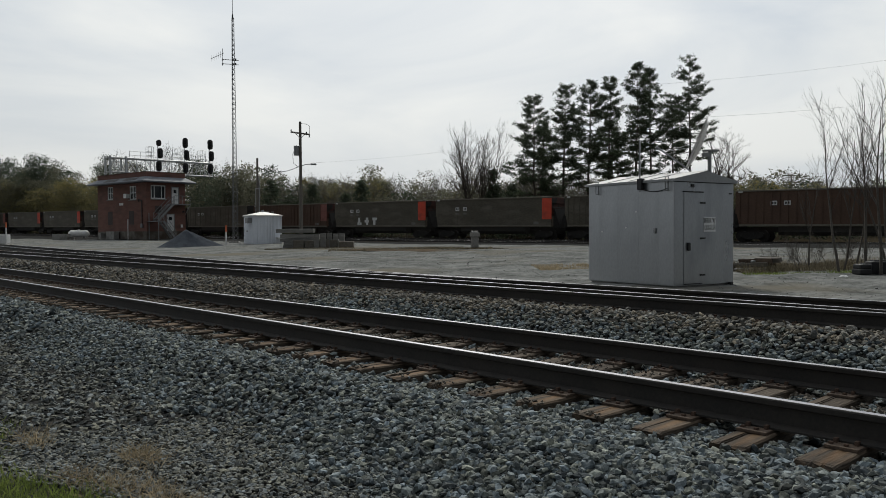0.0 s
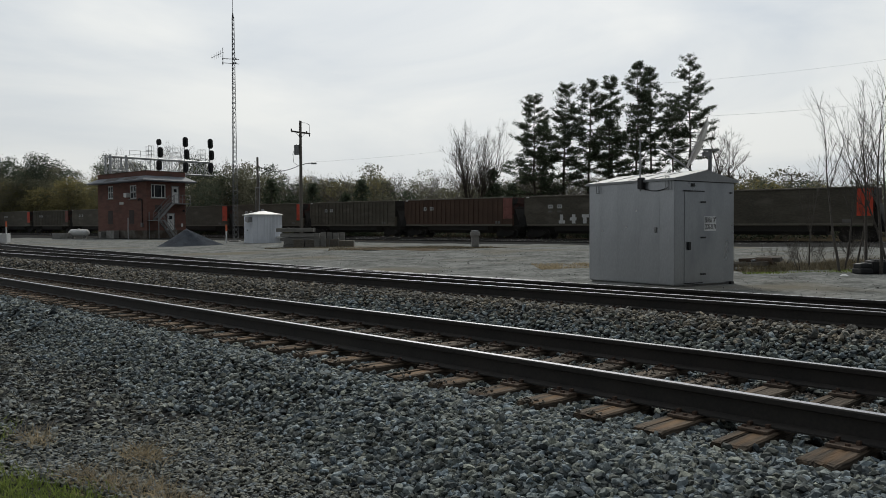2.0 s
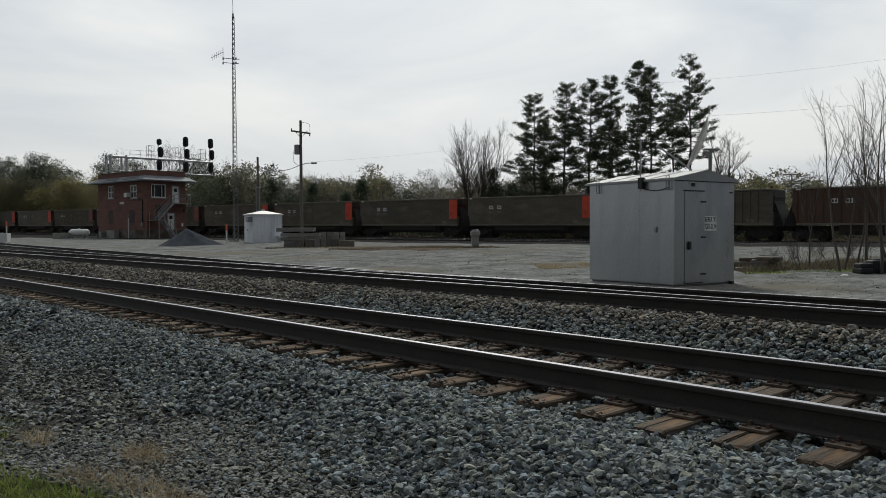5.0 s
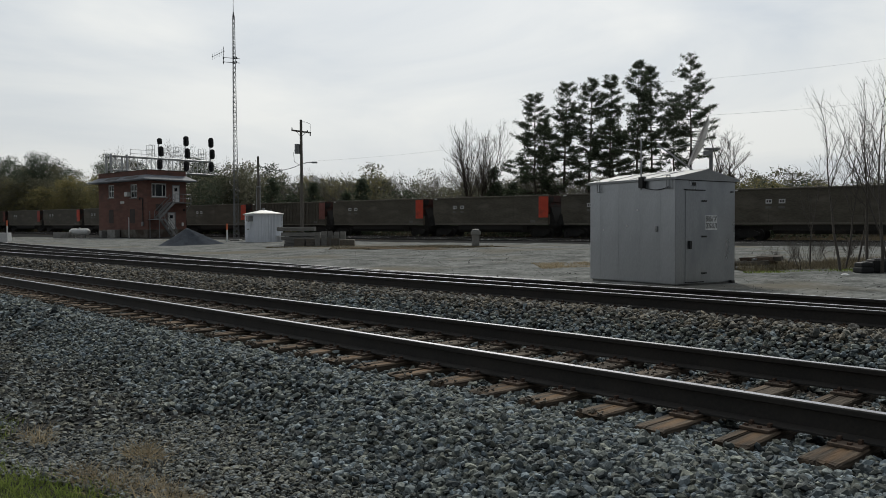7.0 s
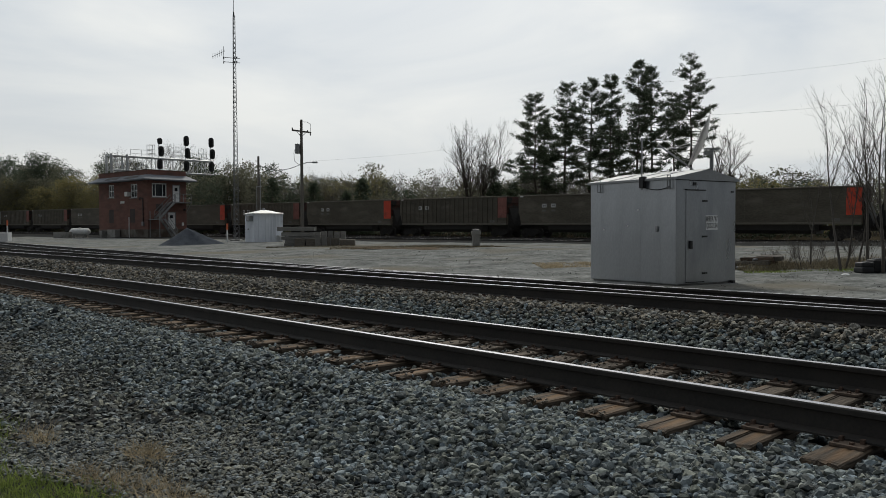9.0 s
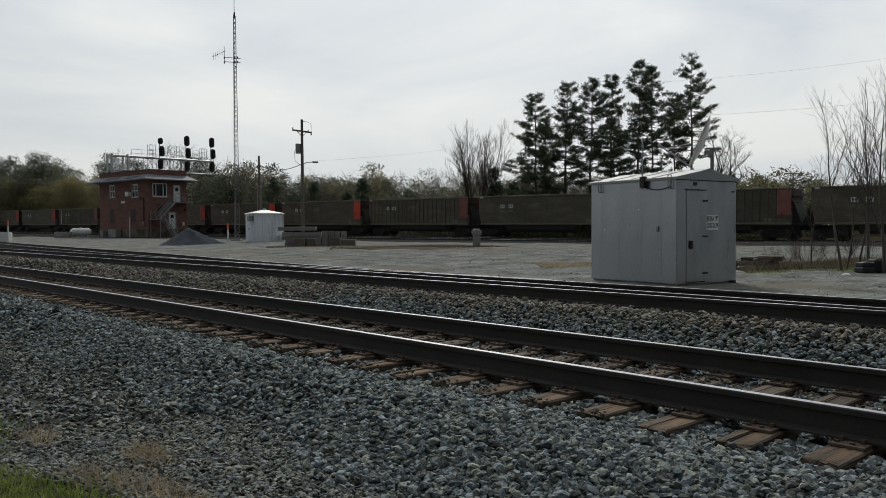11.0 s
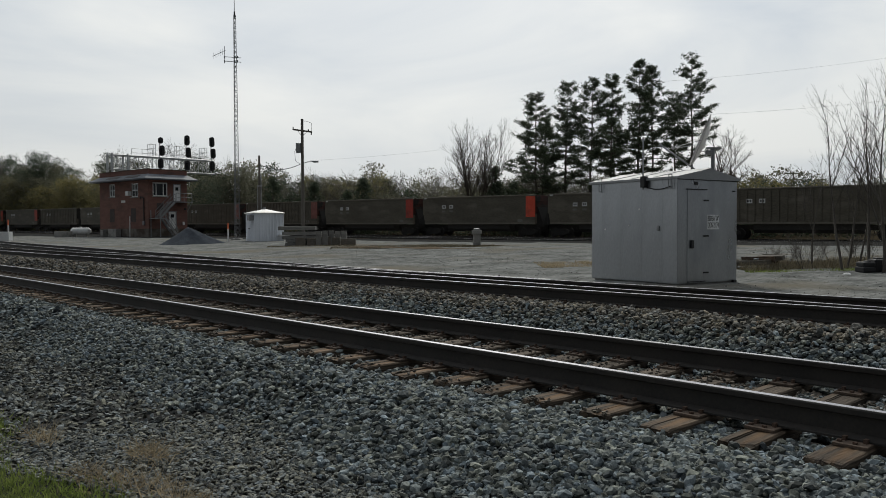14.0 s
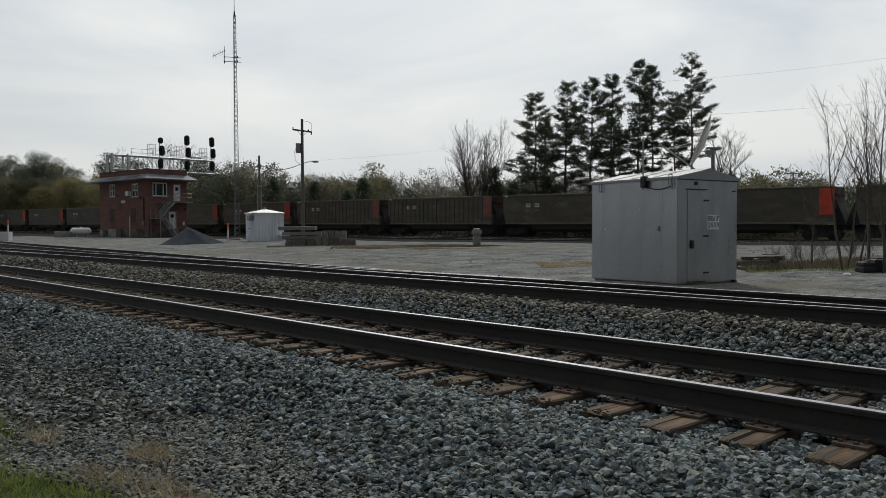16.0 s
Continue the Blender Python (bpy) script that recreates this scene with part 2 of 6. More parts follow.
M["weed"] = mat("dead_weeds", (0.15, 0.13, 0.085), (0.29, 0.245, 0.16), 1.5, 9.0, 0.9, bump=0, per_island=0.4)
M["dirt"] = mat("brown_dirt", (0.075, 0.058, 0.042), (0.15, 0.122, 0.092), 1.2, 9.0, 0.95, bump=0.6, dist=0.02, spec=0.0)
M["yellow"] = mat("dandelion_yellow", (0.75, 0.55, 0.02), (0.85, 0.65, 0.03), 9.0, 60.0, 0.7, bump=0)
M["dark_letter"] = mat("dark_lettering", (0.02, 0.02, 0.022), (0.035, 0.035, 0.037), 9.0, 60.0, 0.6, bump=0)
M["signorange"] = mat("marker_orange", (0.62, 0.13, 0.05), (0.75, 0.2, 0.08), 5.0, 30.0, 0.6, bump=0)
M["rust"] = mat("rusted_scrap", (0.05, 0.035, 0.027), (0.12, 0.085, 0.06), 3.0, 25.0, 0.9, bump=0.5, dist=0.01)


def leafy(m, share=0.5):
    """Thin leaves let light through."""
    nt = m.node_tree
    bsdf, out = nt.nodes["Principled BSDF"], nt.nodes["Material Output"]
    tr, mx = nt.nodes.new("ShaderNodeBsdfTranslucent"), nt.nodes.new("ShaderNodeMixShader")
    nt.links.new(bsdf.inputs["Base Color"].links[0].from_socket, tr.inputs["Color"])
    mx.inputs[0].default_value = share
    nt.links.new(bsdf.outputs[0], mx.inputs[1])
    nt.links.new(tr.outputs[0], mx.inputs[2])
    nt.links.new(mx.outputs[0], out.inputs["Surface"])


for leaf_name in ("spring", "russet", "blossom", "grass", "straw"):
    leafy(M[leaf_name])
leafy(M["cedar"], 0.3)
leafy(M["needle"], 0.35)


# ---------- mesh helpers ----------
def box_bm(bm, x0, x1, y0, y1, z0, z1, m=None, bevel=0.0):
    """A box, bevelled where asked."""
    r = bmesh.ops.create_cube(bm, size=1.0)
    t = Matrix.Translation(((x0 + x1) / 2, (y0 + y1) / 2, (z0 + z1) / 2)) @ Matrix.Diagonal((abs(x1 - x0), abs(y1 - y0), abs(z1 - z0), 1))
    vs = r["verts"]
    bmesh.ops.transform(bm, matrix=(m @ t) if m else t, verts=vs)
    if bevel:
        es = list({e for v in vs for e in v.link_edges})
        bmesh.ops.bevel(bm, geom=es, offset=bevel, segments=2, affect="EDGES", profile=0.6)
    return bm


def box(x0, x1, y0, y1, z0, z1, m=None, bevel=0.0):
    return box_bm(bmesh.new(), x0, x1, y0, y1, z0, z1, m, bevel)


def tube_bm(bm, p0, p1, r0, r1=None, seg=8):
    """A tapered rod from p0 to p1."""
    r1 = r0 if r1 is None else r1
    p0, p1 = Vector(p0), Vector(p1)
    d = p1 - p0
    m = Matrix.Translation((p0 + p1) / 2) @ d.to_track_quat("Z", "Y").to_matrix().to_4x4()
    bmesh.ops.create_cone(bm, cap_ends=True, segments=seg, radius1=r0, radius2=max(r1, 1e-4), depth=d.length, matrix=m)
    return bm


def tube(p0, p1, r0, r1=None, seg=8):
    return tube_bm(bmesh.new(), p0, p1, r0, r1, seg)


def prism(profile, x0, x1, axis="x"):
    """A closed outline of (a, b) pairs drawn out along an axis."""
    bm = bmesh.new()
    rings = []
    for s in (x0, x1):
        rings.append([bm.verts.new((s, a, b) if axis == "x" else (a, s, b) if axis == "y" else (a, b, s)) for a, b in profile])
    n = len(profile)
    for i in range(n):
        bm.faces.new((rings[0][i], rings[0][(i + 1) % n], rings[1][(i + 1) % n], rings[1][i]))
    bm.faces.new(rings[0])
    bm.faces.new(rings[1])
    bmesh.ops.recalc_face_normals(bm, faces=bm.faces)
    return bm


def mesh_of(name, bm, material, smooth=False):
    me = bpy.data.meshes.new(name)
    bm.to_mesh(me)
    bm.free()
    me.materials.append(material)
    if smooth:
        for p in me.polygons:
            p.use_smooth = True
    return me


def part(name, bm, material, parent, label="", m=None, smooth=False):
    """One mesh object under a thing or a part."""
    ob = new(name, mesh_of(name, bm, material, smooth))
    ob.parent = parent
    if m is not None:
        ob.matrix_basis = m
    return tagged(ob, label)


def piece(name, me, parent, m=None):
    """A repeat piece that shares its mesh."""
    ob = new(name, me)
    ob.parent = parent
    if m is not None:
        ob.matrix_basis = m
    return ob


def thing(name, m, label, category, group="", kind=""):
    """An empty at a thing's base."""
    ob = new(name)
    ob.matrix_basis = m
    ob.empty_display_size = 0.2
    return tagged(ob, label, category, group, kind)


def single(name, bm, material, m, label, category, group="", kind="", smooth=False):
    ob = new(name, mesh_of(name, bm, material, smooth))
    ob.matrix_basis = m
    return tagged(ob, label, category, group, kind)


def from_arrays(name, verts, faces, material, smooth=False):
    me = bpy.data.meshes.new(name)
    me.from_pydata(verts if isinstance(verts, list) else verts.tolist(), [], faces if isinstance(faces, list) else faces.tolist())
    me.materials.append(material)
    if smooth:
        for p in me.polygons:
            p.use_smooth = True
    me.update()
    return me


def sm(a, b, v):
    t = np.clip((v - a) / (b - a), 0, 1)
    return t * t * (3 - 2 * t)


# ---------- ground ----------
# track one: rail heads at z 0, centre y 5.733; track two: heads at z 0.15, centre y 10.30
TRACK1, TRACK2, HEAD2 = 5.733, 10.30, 0.15
TIE_STEP, TIE_FIRST = 0.525, -4.847
# the far line: a point s metres along, its nearest y, heading and slope
FAR_D, FAR_A, FAR_GRADE = 66.27, radians(7.04), -0.006


def far_point(s, off=0.0, z=0.0):
    """A point on the far line: s along it, off behind it, z above its rail heads."""
    return Vector((math.cos(FAR_A) * s - math.sin(FAR_A) * (FAR_D + off), math.sin(FAR_A) * s + math.cos(FAR_A) * (FAR_D + off),
                   0.2 + FAR_GRADE * (s + 40) + z))


def diverge(x):
    """Sideways offset of the diverging route of the turnout on track two."""
    u = np.maximum(0, 3.5 - x)
    return 0.045 * u + 0.00055 * u * u


def ground_z(x, y):
    """Height of the ground: verge, two ballasted tracks, the yard, the far line's bank."""
    x, y = np.asarray(x, float), np.asarray(y, float)
    z = -0.56 + 0.29 * sm(3.05, 4.05, y) - 0.015 * sm(4.1, 4.6, y)
    z = z - 0.09 * sm(7.1, 7.7, y) + 0.295 * sm(7.9, 8.95, y)
    o = diverge(x)
    yard = -0.30 + 0.32 * sm(17, 36, y) + 0.0025 * np.maximum(0, -40 - x)
    edge = 11.7 + o
    k = sm(edge, edge + 1.6, y)
    z = z * (1 - k) + np.where(y > 9.5, yard, z) * k
    # bank of the far line
    s = math.cos(FAR_A) * x + math.sin(FAR_A) * y
    d = -math.sin(FAR_A) * x + math.cos(FAR_A) * y - FAR_D
    bank = 0.2 + FAR_GRADE * (s + 40) - 0.22
    k = sm(-18.5, -14.0, d)
    z = np.where(y > 14, z * (1 - k) + np.maximum(bank, z) * k, z)
    return z


def gz(x, y):
    return float(ground_z(x, y))


def build_ground():
    xs = np.concatenate([[-3000, -1200, -700, -450], np.arange(-320, -60, 5), np.arange(-60, -20, 1.0), np.arange(-20, 6, 0.4), np.arange(6, 60, 3), [120, 400, 1500, 3000]])
    ys = np.concatenate([[-2500, -600, -100, -30, -8], np.arange(-3, 14.2, 0.2), np.arange(14.2, 24, 0.6), np.arange(24, 90, 1.2), np.arange(90, 220, 8), [300, 600, 1500, 3000]])
    X, Y = np.meshgrid(xs, ys, indexing="ij")
    Z = ground_z(X, Y)
    near = (X > -60) & (X < 8) & (Y > 13) & (Y < 60)
    Z = Z + np.where(near, 0.02 * np.sin(X * 1.7 + Y * 0.6) * np.sin(Y * 1.1 - X * 0.4), 0)
    nx, ny = X.shape
    i, j = np.meshgrid(np.arange(nx - 1), np.arange(ny - 1), indexing="ij")
    a = (i * ny + j).ravel()
    F = np.stack([a, a + ny, a + ny + 1, a + 1], 1)
    me = from_arrays("ground", np.stack([X.ravel(), Y.ravel(), Z.ravel()], 1), F, M["yard"], True)
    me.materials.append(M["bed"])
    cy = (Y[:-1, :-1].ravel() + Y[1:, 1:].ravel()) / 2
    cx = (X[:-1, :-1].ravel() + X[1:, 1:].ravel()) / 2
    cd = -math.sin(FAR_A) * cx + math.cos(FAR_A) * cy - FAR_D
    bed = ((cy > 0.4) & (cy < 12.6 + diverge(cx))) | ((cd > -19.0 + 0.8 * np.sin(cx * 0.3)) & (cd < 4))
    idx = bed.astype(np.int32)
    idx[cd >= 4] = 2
    me.materials.append(M["litter"])
    me.polygons.foreach_set("material_index", idx)
    return tagged(new("ground", me), "flat grey gravel rail yard with ballast beds under the tracks", "ground", kind="structure")


build_ground()


# ---------- tracks ----------
def rail_profile():
    """Flat-bottom rail: foot, web, head; the head's top at 0."""
    half = [(0.076, -0.186), (0.076, -0.174), (0.012, -0.155), (0.009, -0.05), (0.036, -0.04), (0.0375, -0.010), (0.033, -0.002), (0.027, 0.0)]
    return half + [(-a, b) for a, b in reversed(half)]


def rail_mesh(pts):
    """A rail drawn along points, its side dark and the running surface polished."""
    prof = rail_profile()
    n = len(prof)
    verts, faces, mats = [], [], []
    for i, p in enumerate(pts):
        q = pts[min(i + 1, len(pts) - 1)] - pts[max(i - 1, 0)]
        nrm = Vector((-q.y, q.x, 0)).normalized()
        for a, b in prof:
            verts.append((p.x + nrm.x * a, p.y + nrm.y * a, p.z + b))
    for i in range(len(pts) - 1):
        for k in range(n):
            k2 = (k + 1) % n
            faces.append((i * n + k, (i + 1) * n + k, (i + 1) * n + k2, i * n + k2))
            mats.append(1 if k == 7 else 0)
    faces.append(tuple(range(n)))
    faces.append(tuple(range((len(pts) - 1) * n, len(pts) * n)))
    mats += [0, 0]
    me = from_arrays("rail", [tuple(v) for v in verts], faces, M["rail"])
    me.materials.append(M["rail_top"])
    me.polygons.foreach_set("material_index", mats)
    me.update()
    return me


def tie_mesh(seed):
    rnd = random.Random(seed)
    # the end outline has drying splits along the top and worn corners
    top = [(-0.104, 0.0)]
    for g in sorted(rnd.uniform(-0.085, 0.085) for _ in range(rnd.choice((1, 2, 2)))):
        w = rnd.uniform(0.002, 0.005)
        if g - w > top[-1][0] + 0.006:
            top += [(g - w, rnd.uniform(-0.003, 0.002)), (g, -rnd.uniform(0.012, 0.03)), (g + w, rnd.uniform(-0.003, 0.002))]
    top += [(0.104, 0.0)]
    prof = [(-0.115, -0.17), (-0.115, -0.012)] + top + [(0.115, -0.012), (0.115, -0.17)]
    bm = bmesh.new()
    rings = []
    for q in (-1.295, -1.27, -0.9, 0.0, 0.9, 1.27, 1.295):
        end = abs(q) > 1.28
        sway = rnd.uniform(-0.006, 0.006)
        rings.append([bm.verts.new((x * (0.96 if end else 1.0) + sway, q + (rnd.uniform(-0.022, 0.012) if end else 0), z - (0.008 if end else 0) + rnd.uniform(-0.004, 0.002))) for x, z in prof])
    n = len(prof)
    for r0, r1 in zip(rings, rings[1:]):
        for i in range(n):
            bm.faces.new((r0[i], r1[i], r1[(i + 1) % n], r0[(i + 1) % n]))
    bm.faces.new(rings[0][::-1])
    bm.faces.new(rings[-1])
    bmesh.ops.recalc_face_normals(bm, faces=bm.faces)
    return mesh_of("tie", bm, M["tie"])


def plate_mesh():
    bm = box(-0.098, 0.098, -0.18, 0.18, 0, 0.02, bevel=0.004)
    return mesh_of("tie_plate", bm, M["plate"])


def spike_mesh():
    bm = bmesh.new()
    for sx in (-0.06, 0.06):
        for sy in (-0.085, 0.085):
            box_bm(bm, sx - 0.011, sx + 0.011, sy - 0.018, sy + 0.018, 0.0, 0.034)
    for sx, sy in ((-0.07, -0.14), (0.07, 0.14), (0.02, -0.145)):
        box_bm(bm, sx - 0.012, sx + 0.012, sy - 0.012, sy + 0.012, 0.008, 0.022)
    return mesh_of("spike_set", bm, M["spike"])


TIES = [tie_mesh(k) for k in range(6)]
PLATE, SPIKES = plate_mesh(), spike_mesh()


def build_track(name, label, cy, head, x0, x1, near_from, extra=None, skew=0.0):
    """A track: two rails, ties each with plates and spikes; far ties joined."""
    t = thing(name, pose(0, 0, 0), label, "railway track", "main tracks", kind="structure")
    for side in (-1, 1):
        pts = [Vector((x, cy + side * 0.7525, head)) for x in (x0, -150, -60, -20, x1)]
        piece("rail", rail_mesh(pts), t)
    rnd = random.Random(int(cy * 10))
    far = bmesh.new()
    n0, n1 = int((x0 - TIE_FIRST) / TIE_STEP), int((x1 - TIE_FIRST) / TIE_STEP)
    for k in range(n0, n1 + 1):
        x = TIE_FIRST + k * TIE_STEP + rnd.uniform(-.012, .012)
        length = 1.0
        w = 0.0
        if extra is not None:
            w = min(float(extra(x)), 2.2)
        m = pose(x, cy + w / 2 + rnd.uniform(-.03, .03), head - 0.206, 0, 0, rnd.uniform(-.9, .9) + skew) @ Matrix.Diagonal((1, 1 + w / 2.59, 1, 1))
        if x > near_from:
            tie = piece("tie", TIES[k % 6], t, m)
            for side in (-1, 1):
                pm = pose(x, cy + side * 0.7525, head - 0.206, 0, 0, rnd.uniform(-1, 1))
                pl = piece("tie_plate", PLATE, t, pm)
                piece("spike_set", SPIKES, pl, pose(0, 0, 0.012))
        elif x > -140:
            box_bm(far, -0.115, 0.115, -1.295, 1.295, -0.17, 0, m)
    part("far_tie", far, M["tie"], t)
    return t


track1 = build_track("railway_track", "near main track on weathered wooden ties with polished rails", TRACK1, 0.0, -600, 12, -42)
track2 = build_track("railway_track", "second main track with a turnout and dark rails on ballast", TRACK2, HEAD2, -600, 12, -30, diverge)
turn = thing("turnout", pose(0, 0, 0), "diverging turnout rails curving away from the second track", "railway turnout", kind="structure")
for side in (-1, 1):
    xs = np.concatenate([np.arange(-260, -60, 10.0), np.arange(-60, 1.1 if side < 0 else -6.0, 3.0)])
    # the far switch rail closes on its stock rail
    offs = [max(0.12, float(diverge(x))) if side < 0 else max(0.078, float(diverge(x) * sm(6, 34, -x))) for x in xs]
    piece("rail", rail_mesh([Vector((float(x), TRACK2 + side * 0.7525 + o, HEAD2 + 0.004)) for x, o in zip(xs, offs)]), turn)
piece("rail", rail_mesh([Vector((x, TRACK2 - 0.7525 + o, HEAD2 + 0.002)) for x, o in ((-40.0, 0.19), (-39.2, 0.1), (-35.2, 0.1), (-34.0, 0.2))]), turn)


# ---------- far line and its train ----------
def build_far_line():
    t = thing("far_railway_track", pose(0, 0, 0), "far railway lines on a low dark ballast bank", "railway track", kind="structure")
    for off, z in ((0.0, 0.0), (-5.2, -0.02), (-10.6, -0.04)):
        for side in (-1, 1):
            piece("rail", rail_mesh([far_point(s, off + side * 0.7525, z) for s in (-700, -300, -100, 0, 60, 300)]), t)
    bm = bmesh.new()
    for k in range(int(-150 / 0.56), int(40 / 0.56)):
        for off in (0, -5.2, -10.6):
            p = far_point(k * 0.56, off, -0.2)
            box_bm(bm, -0.115, 0.115, -1.3, 1.3, -0.1, 0.015, Matrix.Translation(p) @ Matrix.Rotation(FAR_A, 4, "Z"))
    part("tie_row", bm, M["tie"], t)
    return t


build_far_line()
CAR_LEN = 16.2
BODY_A, BODY_B = -14.20, 0.55   # rear and front of the body along the car, from the middle of its painted corner


def wheelset_mesh():
    bm = bmesh.new()
    for side in (-1, 1):
        tube_bm(bm, (0, side * 0.68, 0), (0, side * 0.82, 0), 0.455, seg=20)
        tube_bm(bm, (0, side * 0.66, 0), (0, side * 0.69, 0), 0.485, seg=20)
        tube_bm(bm, (0, side * 0.82, 0), (0, side * 0.86, 0), 0.16, seg=8)
        box_bm(bm, -0.34, -0.24, side * 0.8, side * 0.83, -0.04, 0.04)
    tube_bm(bm, (0, -1.0, 0), (0, 1.0, 0), 0.08, seg=8)
    return mesh_of("wheelset", bm, M["car_under"])


def side_frame_bm():
    bm = bmesh.new()
    for side in (-1, 1):
        y = side * 1.0
        prof = [(-1.05, 0.36), (-1.05, 0.62), (-0.55, 0.82), (0.55, 0.82), (1.05, 0.62), (1.05, 0.36), (0.75, 0.36), (0.42, 0.2), (-0.42, 0.2), (-0.75, 0.36)]
        b = prism([(a, z) for a, z in prof], y - 0.07, y + 0.07, "y")
        me = bpy.data.meshes.new("tmp")
        b.to_mesh(me)
        b.free()
        bm.from_mesh(me)
        bpy.data.meshes.remove(me)
        for sx in (-0.89, 0.89):
            tube_bm(bm, (sx, y - 0.02, 0.46), (sx, y + side * 0.16, 0.46), 0.1, seg=10)
    box_bm(bm, -0.2, 0.2, -1.1, 1.1, 0.5, 0.78)
    return bm


WHEELSET = wheelset_mesh()
SPEED0, SLOWING = 13.90, -0.0118


def spin_rows(x):
    """A wheelset that rolls with the train, at x along its truck."""
    rows, step = [], 0.05
    for i in range(int(16 / step) + 1):
        t = i * step
        a = (SPEED0 * t + SLOWING * t * t) / 0.457
        rows.append((t, Matrix.Translation((x, 0, 0.457)) @ Matrix.Rotation(a, 4, "Y")))
    return rows


def build_car(body, ribbed, end, stripe):
    """One coal gondola: body panels, ribs, top chord, ends, tubs, trucks with wheelsets."""
    c = thing("coal_gondola", pose(0, 0, 0), "coal gondola car", "freight car", "train cars")
    a, b = BODY_A, BODY_B
    zb, zt = 1.36, 4.14
    hw = 1.5
    # near and far sides with sloped lower corners at the ends
    for y, nm in ((-hw, "side_panel"), (hw, "side_panel")):
        prof = [(a + 0.3, zb), (b - 0.05, zb), (b, zt), (a, zt), (a + 0.1, zb + 0.95)]
        part(nm, prism(prof, y - 0.03, y + 0.03, "y"), body, c)
        if ribbed:
            n = 22
            rib = box(-0.032, 0.032, -0.03, 0.03, zb + 0.1, zt - 0.12, bevel=0.01)
            me = mesh_of("rib", rib, body)
            for i in range(n):
                x = a + 0.35 + (b - 1.2 - a - 0.35) * i / (n - 1)
                piece("rib", me, c, pose(x, y + (-0.055 if y < 0 else 0.055), 0))
        else:
            me = mesh_of("seam", box(-0.015, 0.015, -0.005, 0.005, zb + 0.05, zt - 0.1), body)
            for i in (2, 4, 5, 7):
                x = a + (b - 1.1 - a) * i / 9
                piece("seam", me, c, pose(x, y + (-0.036 if y < 0 else 0.036), 0))
    part("top_chord", box(a, b, -hw - 0.09, -hw + 0.06, zt - 0.06, zt + 0.06, bevel=0.02), M["chord"], c)
    part("top_chord", box(a, b, hw - 0.06, hw + 0.09, zt - 0.06, zt + 0.06, bevel=0.02), M["chord"], c)
    part("side_sill", box(a + 0.3, b - 0.05, -hw - 0.07, -hw + 0.05, zb - 0.1, zb + 0.06, bevel=0.015), M["chord"], c, "dusty pale side sill")
    part("side_sill", box(a + 0.3, b - 0.05, hw - 0.05, hw + 0.07, zb - 0.1, zb + 0.06, bevel=0.015), body, c)
    # ends with ledges and ladders
    # end walls darkened: soot, and the shade between cars put into the colour
    soot_and_shade = M["soot_shade_red"] if end else M["car_under"]
    em = {"orange": M["orange"], "red": M["red"], "faded": M["faded"]}.get(end, body)
    front = part("end_wall", box(b - 0.06, b + 0.02, -hw, hw, zb + 0.95, zt, bevel=0.02), soot_and_shade, c, "red end wall dark with soot and painted-in shade" if end else "")
    for z in (2.5, 3.0, 3.5):
        part("end_ledge", box(b + 0.02, b + 0.1, -hw, hw, z, z + 0.1, bevel=0.02), soot_and_shade, front)
    part("end_wall", box(a - 0.02, a + 0.06, -hw, hw, zb + 0.95, zt, bevel=0.02), body, c)
    if end:
        p = part("end_panel", box(b - 1.1, b - 0.01, -hw - 0.075, -hw - 0.032, zb + 0.62, zt - 0.1, bevel=0.01), em, c, end + " painted corner panel")
        for i in range(5):
            part("panel_ledge", box(b - 0.9, b - 0.1, -hw - 0.095, -hw - 0.07, zb + 0.8 + i * 0.4, zb + 0.86 + i * 0.4), em, p)
    for x0, x1 in ((b - 0.02, b + 0.72), (a - 0.72, a + 0.02)):
        part("platform", box(x0, x1, -1.35, 1.35, zb - 0.2, zb - 0.05, bevel=0.02), M["car_under"], c)
        xm = (x0 + x1) / 2
        part("slope_sheet", prism([(xm - 0.36, zb - 0.05), (xm + 0.36, zb - 0.05), (xm + (-0.36 if x0 > 0 else 0.36), zb + 1.9)], -1.2, 1.2, "y"), M["car_under"], c)
        part("coupler", box(xm - 0.37, xm + 0.37, -0.12, 0.12, 0.78, 1.02, bevel=0.03), M["car_under"], c)
        lad = bmesh.new()
        xl = x0 + 0.35 if x0 > 0 else x1 - 0.35
        for dx in (-0.22, 0.22):
            tube_bm(lad, (xl + dx, -1.38, zb - 0.45), (xl + dx, -1.38, zb + 0.75), 0.02, seg=5)
        for i in range(4):
            tube_bm(lad, (xl - 0.22, -1.38, zb - 0.4 + 0.36 * i), (xl + 0.22, -1.38, zb - 0.4 + 0.36 * i), 0.016, seg=5)
        part("ladder", lad, M["car_under"], c)
    # bellied tubs, centre sill
    part("tub", prism([(-1.25, zb), (-1.2, 0.8), (-0.95, 0.52), (0.95, 0.52), (1.2, 0.8), (1.25, zb)], a + 3.3, b - 3.3, "x"), M["car_tub"], c)
    part("centre_sill", box(a - 0.7, b + 0.7, -0.25, 0.25, 0.8, 1.2), M["car_under"], c)
